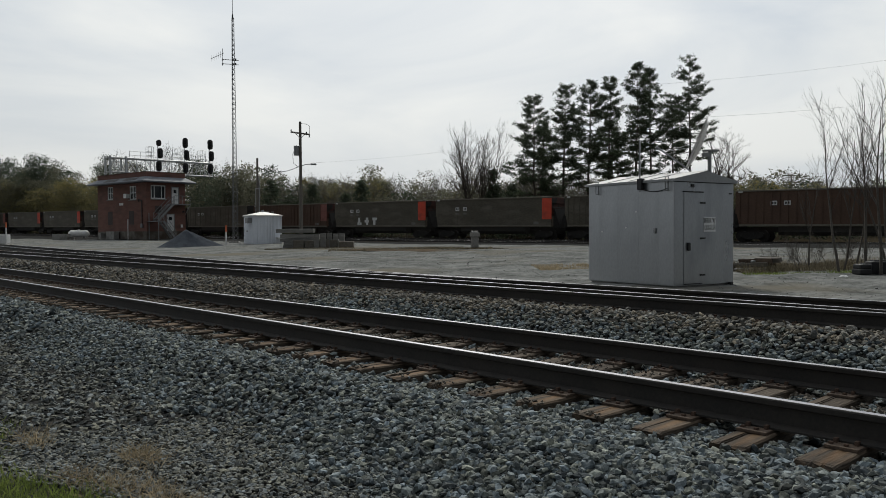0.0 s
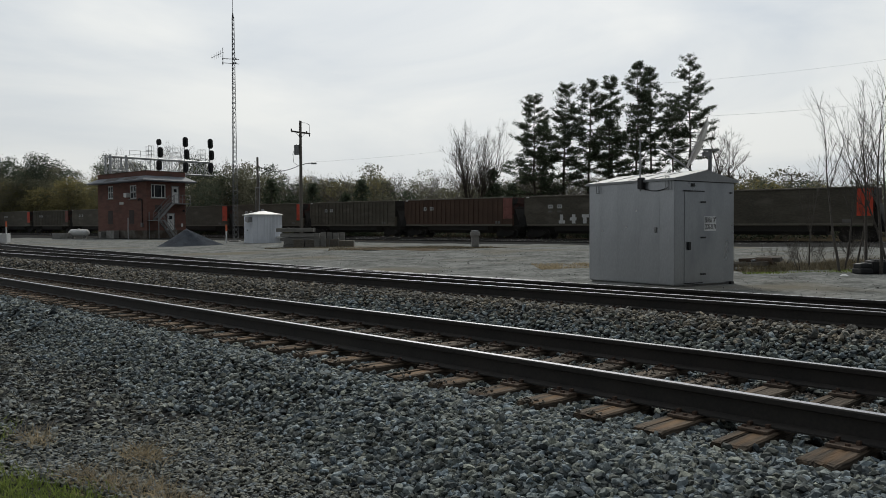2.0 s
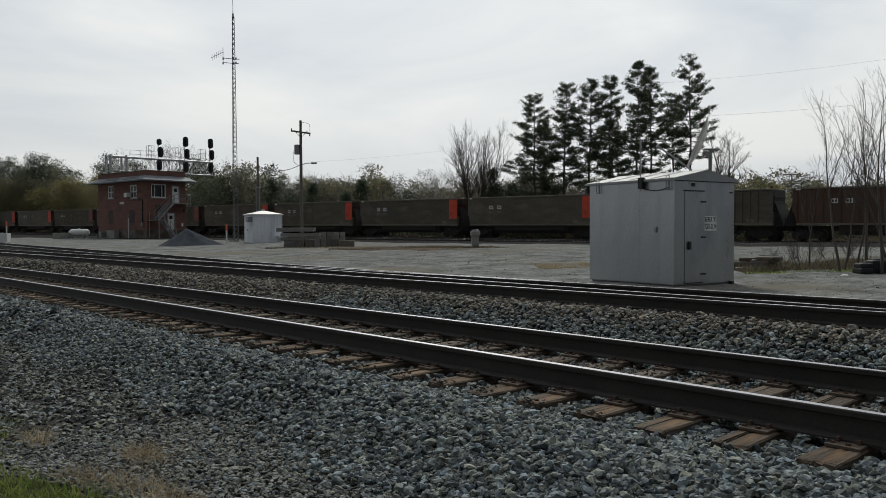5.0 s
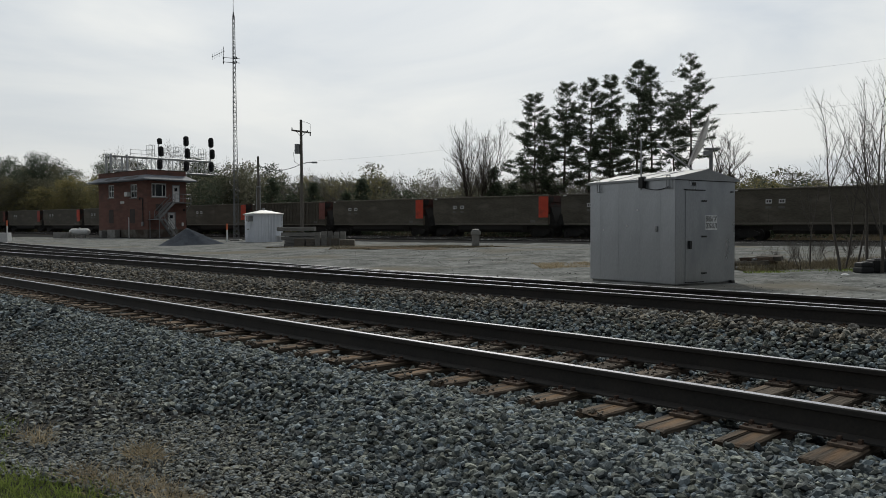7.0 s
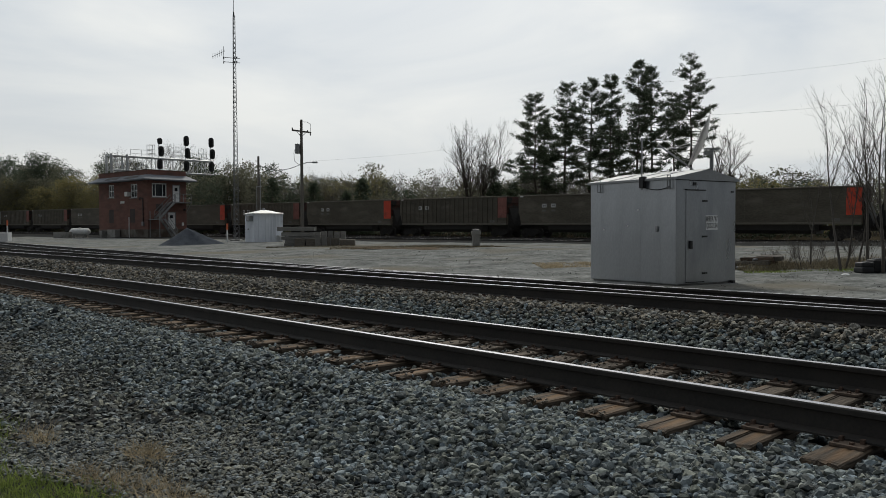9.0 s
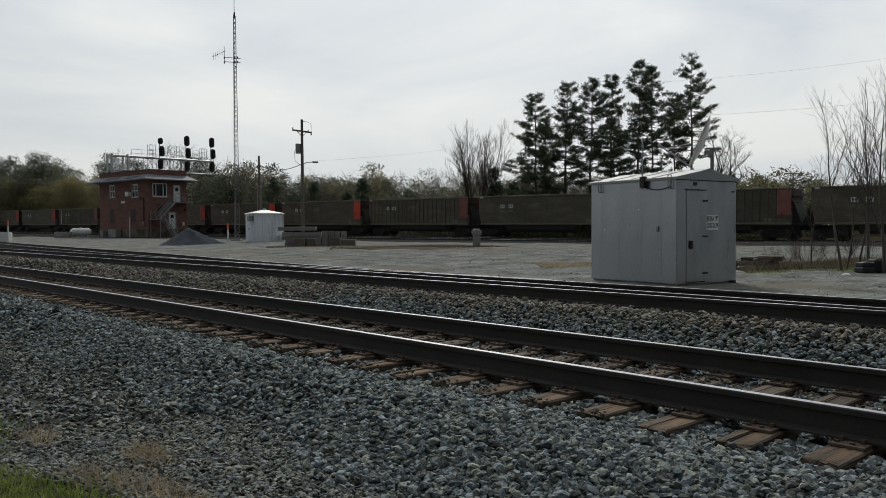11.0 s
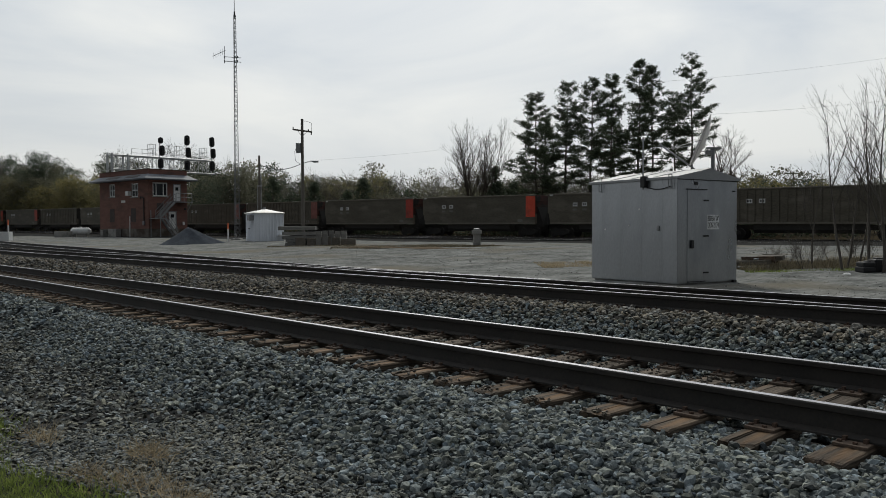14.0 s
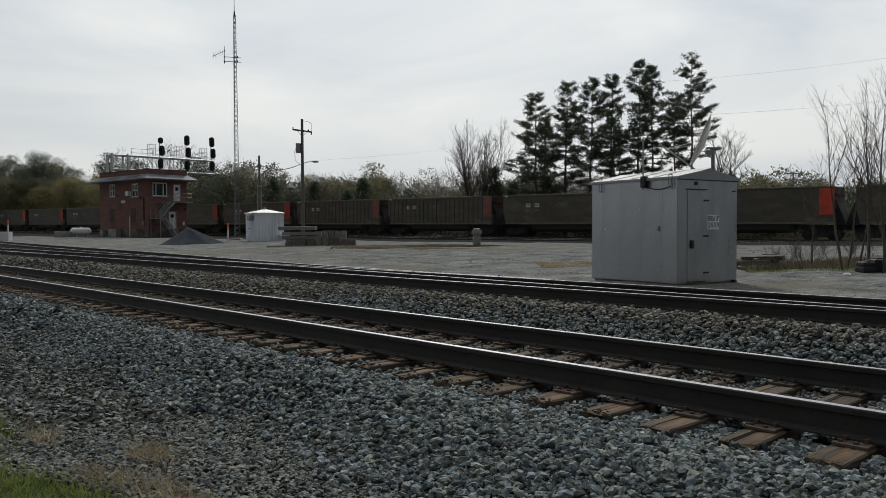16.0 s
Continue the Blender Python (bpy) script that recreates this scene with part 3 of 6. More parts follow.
    # marks: two white squares with dark bars, smaller bars under them
    for i, x in enumerate((-11.40, -10.38)):
        sq = part("mark_panel", box(x, x + 0.5, -hw - 0.066, -hw - 0.056, 2.95, 3.3), M["mark"], c, "white stencil square with dark bars")
        for dx in (0.08, 0.28):
            part("mark_bar", box(x + dx, x + dx + 0.13, -hw - 0.071, -hw - 0.066, 3.04, 3.22), M["dark_letter"], sq)
        if not ribbed:
            part("number_bar", box(x - 0.02, x + 0.46, -hw - 0.066, -hw - 0.056, 2.55, 2.74), M["mark_dim"], c)
    part("mark_bar", box(a + 0.25, a + 0.6, -hw - 0.1, -hw - 0.09, zt - 0.12, zt - 0.02), M["mark"], c)
    part("data_bar", box(b - 2.1, b - 1.5, -hw - 0.06, -hw - 0.05, zb + 0.12, zb + 0.4), M["mark_dim"], c)
    if stripe == "graffiti":
        for i, (x, w) in enumerate(((-10.2, 0.8), (-9.0, 0.9), (-7.7, 0.95))):
            g = bmesh.new()
            for q in range(4):
                box_bm(g, x + 0.12 * q, x + 0.12 * q + w * 0.4, -hw - 0.058 - 0.002 * q, -hw - 0.05, zb + 0.12 + 0.28 * ((q * 7 + i) % 3), zb + 0.42 + 0.28 * ((q * 5 + i) % 3))
            part("painted_tag", g, M["mark"], c, "pale blue-white painted blocks")
    if stripe == "post":
        part("white_post", box(a + 1.15, a + 1.27, -hw - 0.12, -hw - 0.1, zb + 0.1, zt - 0.1), M["mark"], c)
    # two trucks
    for x in (a + 1.15, b - 1.15):
        tr = part("truck", side_frame_bm(), M["car_under"], c, m=pose(x, 0, 0))
        for sx in (-0.89, 0.89):
            w = piece("wheelset", WHEELSET, tr, pose(sx, 0, 0.457))
            WHEELS.append((w, sx))
    return c


WHEELS = []
# Top rim highlight put into a paler colour; the side sill's grime shares it.
M["chord"] = mat("rim_highlight_and_sill_grime", (0.12, 0.108, 0.082), (0.19, 0.172, 0.135), 0.8, 9.0, 0.7, bump=0.1, dist=0.003)
# Red end paint under soot, darkened further for the shade between the cars.
M["soot_shade_red"] = mat("soot_shade_red_end", (0.045, 0.016, 0.012), (0.12, 0.03, 0.02), 0.9, 9.0, 0.8, bump=0.1, dist=0.003, stain=(0.015, 0.012, 0.01), stain_scale=0.9, stain_at=(0.42, 0.6))
M["car_tub"] = mat("car_tub_paint", (0.028, 0.026, 0.023), (0.052, 0.048, 0.042), 0.7, 9.0, 0.7, bump=0.1, dist=0.004)
M["mark"] = mat("stencil_white", (0.60, 0.60, 0.58), (0.72, 0.72, 0.70), 2.0, 20.0, 0.8, bump=0)
M["mark_dim"] = mat("dim_stencil", (0.12, 0.115, 0.10), (0.20, 0.19, 0.17), 2.0, 20.0, 0.8, bump=0)
# which car runs where: front of the train first
KINDS = {"smooth_orange": (M["car"], False, "orange", ""), "tagged_orange": (M["car"], False, "orange", "graffiti"),
         "smooth_red": (M["car"], False, "red", ""), "rib_faded": (M["car"], True, "faded", ""), "rib_post": (M["car"], True, "faded", "post"),
         "rib_plain": (M["car"], True, "", ""), "brown": (M["car_rust"], True, "", ""), "brown_faded": (M["car_rust"], True, "faded", "")}
ORDER = {-4: "smooth_orange", -3: "brown", -2: "brown", -1: "rib_plain", 0: "smooth_orange", 1: "tagged_orange", 2: "brown_faded", 3: "rib_plain", 4: "smooth_orange", 5: "smooth_orange",
         6: "smooth_orange", 7: "smooth_orange", 8: "rib_faded", 9: "smooth_orange", 10: "rib_faded", 11: "smooth_orange", 12: "smooth_orange",
         13: "smooth_red", 14: "rib_faded", 15: "rib_post", 16: "smooth_red", 17: "smooth_red", 18: "rib_plain", 19: "smooth_red", 20: "smooth_red",
         21: "smooth_orange", 22: "rib_faded", 23: "smooth_red", 24: "smooth_orange", 25: "rib_plain", 26: "smooth_red", 27: "smooth_orange", 28: "rib_faded"}
LABELS = {"smooth_orange": "olive-brown smooth-sided coal gondola with orange end panel", "tagged_orange": "olive-brown coal gondola with orange end and painted tags",
          "smooth_red": "olive-brown smooth-sided coal gondola with red end panel", "rib_faded": "ribbed olive-brown coal gondola with faded red end",
          "rib_post": "ribbed coal gondola with white post and faded end", "rib_plain": "ribbed olive-brown coal gondola with plain ends",
          "brown": "rust-brown ribbed coal gondola with plain ends", "brown_faded": "rust-brown ribbed gondola with faded red end"}
CARS = {}


def train_s(t):
    """Where the first listed car's painted end stands along the far line."""
    return -40.63 + SPEED0 * t + SLOWING * t * t


def car_pose(k, t):
    s = train_s(t) - CAR_LEN * k
    return Matrix.Translation(far_point(s)) @ Matrix.Rotation(FAR_A, 4, "Z") @ Matrix.Rotation(math.atan(-FAR_GRADE), 4, "Y")


def build_train():
    """One car of each kind, its wheelsets rolling, then copies for the rest."""
    first = {}
    for k, kind in sorted(ORDER.items()):
        if kind not in first:
            c = build_car(*KINDS[kind])
            tagged(c, LABELS[kind])
            first[kind] = c
            roll_wheels()
        else:
            c = copy_thing(first[kind], pose(0, 0, 0))
        CARS[k] = c


def roll_wheels():
    for w, sx in WHEELS:
        walk(w, spin_rows(sx))
    WHEELS.clear()


build_train()


# ---------- signal hut ----------
def build_hut():
    h = thing("signal_hut", pose(-9.738, 16.756, -0.299, 0, 0, -10.56), "galvanised steel signal hut with low gable roof", "signal hut")
    Wd, L, Hh = 2.215, 2.911, 2.584   # depth along y (gable side), length along -x, wall height
    part("wall", box(-L, 0, 0, Wd, 0.03, Hh, bevel=0.012), M["galv"], h)
    roof = part("roof", prism([(-0.07, Hh - 0.03), (-0.07, Hh + 0.03), (Wd / 2, Hh + 0.25), (Wd + 0.07, Hh + 0.03), (Wd + 0.07, Hh - 0.03)], -L - 0.07, 0.07, "x"), M["galv_roof"], h)
    part("ridge_cap", prism([(Wd / 2 - 0.09, Hh + 0.238), (Wd / 2, Hh + 0.265), (Wd / 2 + 0.09, Hh + 0.238)], -L - 0.08, 0.08, "x"), M["galv_roof"], roof)
    for x in (-2.15, -1.42, -0.7):
        part("roof_seam", prism([(-0.06, Hh + 0.036), (-0.06, Hh + 0.05), (Wd / 2, Hh + 0.268), (Wd / 2, Hh + 0.254)], x - 0.012, x + 0.012, "x"), M["galv_roof"], roof)
    part("base_skid", box(-L + 0.05, -0.05, 0.05, Wd - 0.05, -0.12, 0.05), M["concrete"], h)
    # sheet panels of the long wall, each lying a little unevenly
    edges = (-2.905, -2.52, -1.86, -1.12, -0.46, -0.006)
    for k, (xa, xb) in enumerate(zip(edges, edges[1:])):
        tilt = (0.12, -0.1, 0.08, -0.14, 0.1)[k]
        part("wall_panel", box(-(xb - xa) / 2 + 0.0006, (xb - xa) / 2 - 0.0006, -0.008, 0.006, 0.0, Hh - 0.09, bevel=0.0012), M["galv"], h, m=pose((xa + xb) / 2, 0, 0.05, 0, 0, tilt))
    # door in the gable wall
    d = part("door", box(-0.005, 0.012, 0.34, 1.05, 0.08, 2.28, bevel=0.004), M["galv"], h, "flush galvanised door")
    part("drip_strip", box(0.0, 0.04, 0.31, 1.03, 2.30, 2.325), M["black"], d)
    # dark gap below the door, its shade drawn as a black strip
    part("sill_strip", box(0.0, 0.04, 0.34, 0.98, 0.06, 0.08), M["black"], d)
    for z in (0.28, 1.18, 2.05):
        part("hinge", box(0.01, 0.035, 0.92, 1.10, z - 0.02, z + 0.02, bevel=0.006), M["black"], d)
    part("latch", box(0.01, 0.06, 0.44, 0.53, 0.88, 1.08, bevel=0.015), M["black"], d)
    part("vent", box(0.0, 0.02, 0.6, 0.70, 2.42, 2.50), M["black"], h)
    # shade under the gable eave, drawn as a thin black strip
    part("gable_shade_strip", box(-0.005, 0.03, -0.02, Wd + 0.02, Hh - 0.045, Hh - 0.022), M["black"], h)
    # lettered sign
    sg = part("sign", box(0.0, 0.016, 1.06, 1.50, 1.34, 1.70), M["white_sign"], h, "white sign with black letters")
    for txt, z in (('BEREA "A"', 1.55), ("QDS-21.74", 1.385)):
        cu = bpy.data.curves.new("letters", "FONT")
        cu.body, cu.size, cu.extrude, cu.align_x = txt, 0.185, 0.002, "CENTER"
        tmp = bpy.data.objects.new("tmp", cu)
        scene.collection.objects.link(tmp)
        bpy.context.view_layer.update()
        me = bpy.data.meshes.new_from_object(tmp.evaluated_get(bpy.context.evaluated_depsgraph_get()))
        bpy.data.objects.remove(tmp)
        xs = [v.co.x for v in me.vertices]
        k = 0.41 / (max(xs) - min(xs))
        me.transform(Matrix.Translation((0.019, 1.28, z)) @ Matrix.Rotation(radians(90), 4, "Z") @ Matrix.Rotation(radians(90), 4, "X") @ Matrix.Diagonal((k, 1, 1, 1)))
        me.materials.clear()
        me.materials.append(M["dark_letter"])
        ob = new("lettering", me)
        ob.parent = sg
    # lifting lugs, mast, conduit
    for x in (-2.55, -0.18):
        lug = bmesh.new()
        for dx in (-0.05, 0.05):
            tube_bm(lug, (x + dx, -0.05, Hh - 0.24), (x + dx, -0.05, Hh + 0.08), 0.012, seg=6)
        tube_bm(lug, (x - 0.05, -0.05, Hh + 0.08), (x + 0.05, -0.05, Hh + 0.08), 0.012, seg=6)
        tube_bm(lug, (x - 0.05, -0.05, Hh - 0.24), (x + 0.05, -0.05, Hh - 0.24), 0.012, seg=6)
        part("lifting_lug", lug, M["galv_dark"], h)
    mast = part("antenna_mast", tube((-1.0, -0.10, Hh - 0.25), (-1.0, -0.10, Hh + 1.05), 0.02), M["galv_dark"], h)
    part("mast_bracket", box(-1.07, -0.93, -0.13, 0, Hh - 0.2, Hh + 0.08, bevel=0.01), M["black"], mast)
    con = bmesh.new()
    pts = [Vector((-0.93 + 0.75 * i / 8, -0.04, Hh - 0.2 - 0.06 * math.sin(math.pi * i / 8))) for i in range(9)]
    for p, q in zip(pts, pts[1:]):
        tube_bm(con, p, q, 0.011, seg=6)
    part("conduit", con, M["black"], h)
    part("handle_ring", box(-0.62, -0.54, -0.04, 0, 1.30, 1.44, bevel=0.02), M["galv_dark"], h)
    for x, z in ((-2.4, 1.35), (-1.55, 1.45), (-1.2, 1.85)):
        part("bolt_cover", tube((x, -0.025, z), (x, 0.0, z), 0.022), M["white"], h)
    part("corner_latch", box(0.0, 0.03, Wd - 0.18, Wd - 0.1, 2.28, 2.31), M["black"], h)
    part("foot_bracket", box(0.0, 0.08, Wd - 0.2, Wd - 0.1, -0.02, 0.06), M["black"], h)
    return h


M["galv_roof"] = mat("galvanised_roof", (0.24, 0.25, 0.26), (0.32, 0.33, 0.34), 0.8, 25.0, 0.6, metal=0.2, bump=0.05, dist=0.002)
M["white_sign"] = mat("sign_face", (0.66, 0.67, 0.68), (0.74, 0.75, 0.76), 4.0, 40.0, 0.6, bump=0)
build_hut()


# ---------- yard things, placed by site(u, v): u metres across and v metres ahead of the viewpoint's heading ----------
HEADING = radians(46.83)


def site(u, v):
    return (u * math.cos(HEADING) - v * math.sin(HEADING), u * math.sin(HEADING) + v * math.cos(HEADING))


def stand(u, v, turn=0.0, dz=0.0):
    """A pose on the ground at a site, its x axis across the view, turned by some degrees."""
    x, y = site(u, v)
    return pose(x, y, gz(x, y) + dz, 0, 0, math.degrees(HEADING) + turn)


def build_tower():
    """Two-storey brick interlocking tower with a skirt roof, windows, outside stair."""
    t = thing("brick_control_tower", stand(-36.1, 95.0, 50.0, -0.05), "two-storey red brick control tower with outside stairs", "tower building")
    X, Y = 5.3, 12.3
    h0, h1, h2 = 1.05, 7.05, 8.35
    th = 0.3
    # openings: (along, bottom, top) for the x wall (y = 0) and the y wall (x = 0)
    front = [(0.6, 2.58, 5.05, 6.75), (3.43, 4.35, 4.5, 6.55), (2.75, 3.7, 1.0, 3.15)]
    flank = [(8.25, 9.7, 5.15, 6.8), (2.4, 4.05, 5.0, 6.7)]

    def wall_bm(length, holes, along_x):
        bm = bmesh.new()
        us = sorted({0.0, length, *[v for h in holes for v in h[:2]]})
        zs = sorted({h0, h1, *[v for h in holes for v in h[2:]]})
        for u0, u1 in zip(us, us[1:]):
            for z0, z1 in zip(zs, zs[1:]):
                um, zm = (u0 + u1) / 2, (z0 + z1) / 2
                if any(a < um < b and c < zm < d for a, b, c, d in holes):
                    continue
                if along_x:
                    box_bm(bm, u0, u1, 0, th, z0, z1)
                else:
                    box_bm(bm, 0, th, u0, u1, z0, z1)
        bmesh.ops.remove_doubles(bm, verts=bm.verts, dist=0.001)
        return bm

    part("wall", wall_bm(X, front, True), M["brickwall"], t)
    fl = wall_bm(Y - th, [(a - th, b - th, c, d) for a, b, c, d in flank], False)
    bmesh.ops.translate(fl, verts=fl.verts, vec=(0, th, 0))
    part("wall", fl, M["brickwall"], t)
    part("wall", box(X - th, X, th, Y, h0, h1), M["brickwall"], t)
    part("wall", box(th, X - th, Y - th, Y, h0, h1), M["brickwall"], t)
    part("foundation", box(-0.06, X + 0.06, -0.06, Y + 0.06, -0.3, h0, bevel=0.03), M["old_concrete"], t)
    part("floor", box(th, X - th, th, Y - th, 4.2, 4.4), M["concrete"], t)
    # skirt roof with overhang, then the brick parapet
    o = 1.0
    bm = bmesh.new()
    low = [(-o, -o), (X + o, -o), (X + o, Y + o), (-o, Y + o)]
    top = [(-0.05, -0.05), (X + 0.05, -0.05), (X + 0.05, Y + 0.05), (-0.05, Y + 0.05)]
    a = [bm.verts.new((x, y, h1 + 0.02)) for x, y in low]
    b = [bm.verts.new((x, y, h1 + 0.16)) for x, y in low]
    c = [bm.verts.new((x, y, h1 + 0.72)) for x, y in top]
    for i in range(4):
        j = (i + 1) % 4
        bm.faces.new((a[i], a[j], b[j], b[i]))
        bm.faces.new((b[i], b[j], c[j], c[i]))
    bm.faces.new(a[::-1])
    bm.faces.new(c)
    part("roof", bm, M["shingle"], t, "patched grey skirt roof")
    for k, (y0, y1) in enumerate(((6.0, 9.0), (1.2, 4.2))):
        part("roof_patch", prism([(-0.82, h1 + 0.30), (-0.82, h1 + 0.32), (-0.3, h1 + 0.615), (-0.3, h1 + 0.59)], y0, y1, "y"), M["black"], t)
    part("parapet", box(0.0, X, 0.0, Y, h1 + 0.7, h2, bevel=0.02), M["brickwall"], t)
    part("coping", box(-0.05, X + 0.05, -0.05, Y + 0.05, h2, h2 + 0.06, bevel=0.01), M["rust"], t)
    # windows: frame bars and panes in the openings
    w = part("window", box(0.6, 2.58, 0.14, 0.17, 5.05, 6.75), M["glass"], t)
    fr = bmesh.new()
    for x0, x1, z0, z1 in ((0.6, 2.58, 5.05, 5.18), (0.6, 2.58, 6.62, 6.75), (0.6, 0.72, 5.05, 6.75), (2.46, 2.58, 5.05, 6.75), (1.05, 1.13, 5.05, 6.75), (2.02, 2.10, 5.05, 6.75)):
        box_bm(fr, x0, x1, 0.05, 0.13, z0, z1)
    part("frame", fr, M["white"], w)
    part("sill", box(0.5, 2.68, -0.1, 0.1, 4.95, 5.05, bevel=0.01), M["concrete"], w)
    part("blind", box(1.15, 2.0, 0.18, 0.2, 5.2, 6.6), M["curtain"], w)
    for y0, y1, z0, z1 in flank:
        w = part("window", box(0.14, 0.17, y0, y1, z0, z1), M["glass"], t)
        fr = bmesh.new()
        ym, zm = (y0 + y1) / 2, (z0 + z1) / 2
        for q0, q1, s0, s1 in ((y0, y1, z0, z0 + 0.13), (y0, y1, z1 - 0.13, z1), (y0, y0 + 0.13, z0, z1), (y1 - 0.13, y1, z0, z1), (ym - 0.05, ym + 0.05, z0, z1), (y0, y1, zm - 0.05, zm + 0.05)):
            box_bm(fr, 0.05, 0.13, q0, q1, s0, s1)
        part("frame", fr, M["white"], w)
        part("sill", box(-0.1, 0.1, y0 - 0.1, y1 + 0.1, z0 - 0.1, z0, bevel=0.01), M["concrete"], w)
    for y0 in (8.4, 3.0):
        part("bricked_opening", box(-0.012, 0.02, y0, y0 + 1.2, 1.9, 3.6), M["brick_dark"], t)
    ac = part("air_conditioner", box(-0.45, 0.1, 4.05, 4.75, 5.2, 5.75, bevel=0.02), M["white"], t)
    # doors
    for x0, x1, z0, z1 in front[1:]:
        d = part("door", box(x0, x1, 0.06, 0.12, z0, z1), M["white"], t, "white panel door with a small light")
        part("pane", box(x0 + 0.28, x1 - 0.25, 0.045, 0.06, z1 - 0.72, z1 - 0.3), M["glass"], d)
        fr = bmesh.new()
        box_bm(fr, x0 - 0.08, x0, -0.03, 0.1, z0, z1 + 0.08)
        box_bm(fr, x1, x1 + 0.08, -0.03, 0.1, z0, z1 + 0.08)
        box_bm(fr, x0, x1, -0.03, 0.1, z1, z1 + 0.08)
        part("frame", fr, M["galv_dark"], d)
    # outside stair: top landing, flight down, mid landing, flight to the ground
    st = part("stair_landing", box(3.0, X + 0.1, -1.15, -0.0, 4.32, 4.42), M["galv_dark"], t, "steel landing")
    rail = bmesh.new()
    for x in (3.1, 4.2, 5.3):
        tube_bm(rail, (x, -1.1, 4.42), (x, -1.1, 5.45), 0.03, seg=6)
    for z in (4.95, 5.45):
        tube_bm(rail, (3.1, -1.1, z), (5.3, -1.1, z), 0.03, seg=6)
    tube_bm(rail, (5.3, -1.1, 4.3), (5.3, -0.0, 3.2), 0.04, seg=6)
    part("railing", rail, M["galv_dark"], st)
    for (xa, za, xb, zb, ya) in ((3.0, 4.38, 0.9, 2.3, -0.55), (0.9, 2.3, 2.5, 0.12, -1.9)):
        fl = bmesh.new()
        n = 10
        d = Vector((xb - xa, 0, zb - za))
        for y in (ya - 0.5, ya + 0.5):
            m = Matrix.Translation((xa, y, za)) @ Matrix.Rotation(math.atan2(-d.z, d.x), 4, "Y")
            box_bm(fl, 0, d.length, -0.04, 0.04, -0.16, 0.12, m)
            for z in (0.5, 1.0):
                tube_bm(fl, (xa, y, za + z), (xb, y, zb + z), 0.03, seg=6)
            for q in (0.0, 0.5, 1.0):
                tube_bm(fl, (xa + d.x * q, y, za + d.z * q), (xa + d.x * q, y, za + d.z * q + 1.0), 0.03, seg=6)
        for i in range(n):
            q = (i + 0.5) / n
            box_bm(fl, xa + d.x * q - 0.13, xa + d.x * q + 0.13, ya - 0.48, ya + 0.48, za + d.z * q - 0.02, za + d.z * q + 0.02)
        part("stair_flight", fl, M["galv_stair"], t, "weathered steel stair flight")
    lan = part("stair_landing", box(0.1, 1.0, -2.5, 0.0, 2.22, 2.3), M["galv_dark"], t)
    for y in (-2.4, -0.2):
        part("landing_post", tube((0.2, y, -0.1), (0.2, y, 3.3), 0.05), M["galv_dark"], lan)
    # pipes and lamps on the walls
    pipe = bmesh.new()
    for p, q in (((-0.08, 0.95, 1.9), (-0.08, 0.95, 4.8)), ((-0.08, 0.95, 4.8), (-0.08, 1.7, 5.0)), ((-0.08, 1.7, 5.0), (-0.08, 1.7, 4.7))):
        tube_bm(pipe, p, q, 0.06, seg=6)
    part("conduit", pipe, M["black"], t)
    part("meter_box", box(-0.2, 0.02, 0.8, 1.15, 1.5, 2.0, bevel=0.02), M["galv_dark"], t)
    part("vent_pipe", tube((-0.6, 3.4, -0.2), (-0.6, 3.4, 2.6), 0.06), M["white"], t)
    part("cable_box", box(-1.0, -0.3, 9.6, 10.3, -0.2, 0.9, bevel=0.03), M["concrete"], t)
    part("cable_box", box(-0.9, -0.2, 6.4, 8.4, -0.2, 1.05, bevel=0.03), M["concrete"], t)
    part("name_board", box(-0.03, 0.0, 5.6, 6.6, 4.35, 4.65), M["mark"], t)
    part("wall_lamp", box(4.85, 5.05, -0.25, 0.0, 3.4, 3.65, bevel=0.04), M["black"], t)
    part("wall_box", box(4.6, 4.85, -0.12, 0.0, 1.5, 1.9, bevel=0.02), M["white"], t)
    part("bricked_opening", box(1.1, 2.0, -0.012, 0.02, 3.3, 4.2), M["brick_dark"], t)
    return t


def build_bricks(t):
    """Courses of proud bricks along the corner quoin, told apart from nearby walls."""
    return t


M["brickwall"] = mat("brick_wall", (0.145, 0.068, 0.053), (0.215, 0.108, 0.086), 0.9, 16.0, 0.9, bump=0.5, dist=0.012, stretch=(1, 1, 3.2),
                     stain=(0.105, 0.064, 0.053), stain_scale=0.5, stain_at=(0.48, 0.75))
M["brick_dark"] = mat("sooty_brick", (0.055, 0.045, 0.043), (0.09, 0.07, 0.064), 0.9, 16.0, 0.9, bump=0.4, dist=0.01)
M["curtain"] = mat("pale_blind", (0.28, 0.30, 0.33), (0.36, 0.38, 0.41), 1.0, 9.0, 0.8, bump=0, stretch=(9, 9, 0.5))
M["galv_stair"] = mat("weathered_stair_steel", (0.19, 0.19, 0.19), (0.33, 0.33, 0.33), 2.0, 20.0, 0.6, metal=0.3, bump=0.1, dist=0.004)
M["gantry"] = mat("gantry_paint", (0.42, 0.43, 0.44), (0.55, 0.56, 0.57), 2.0, 20.0, 0.5, metal=0.35, bump=0.05, dist=0.002)
build_tower()


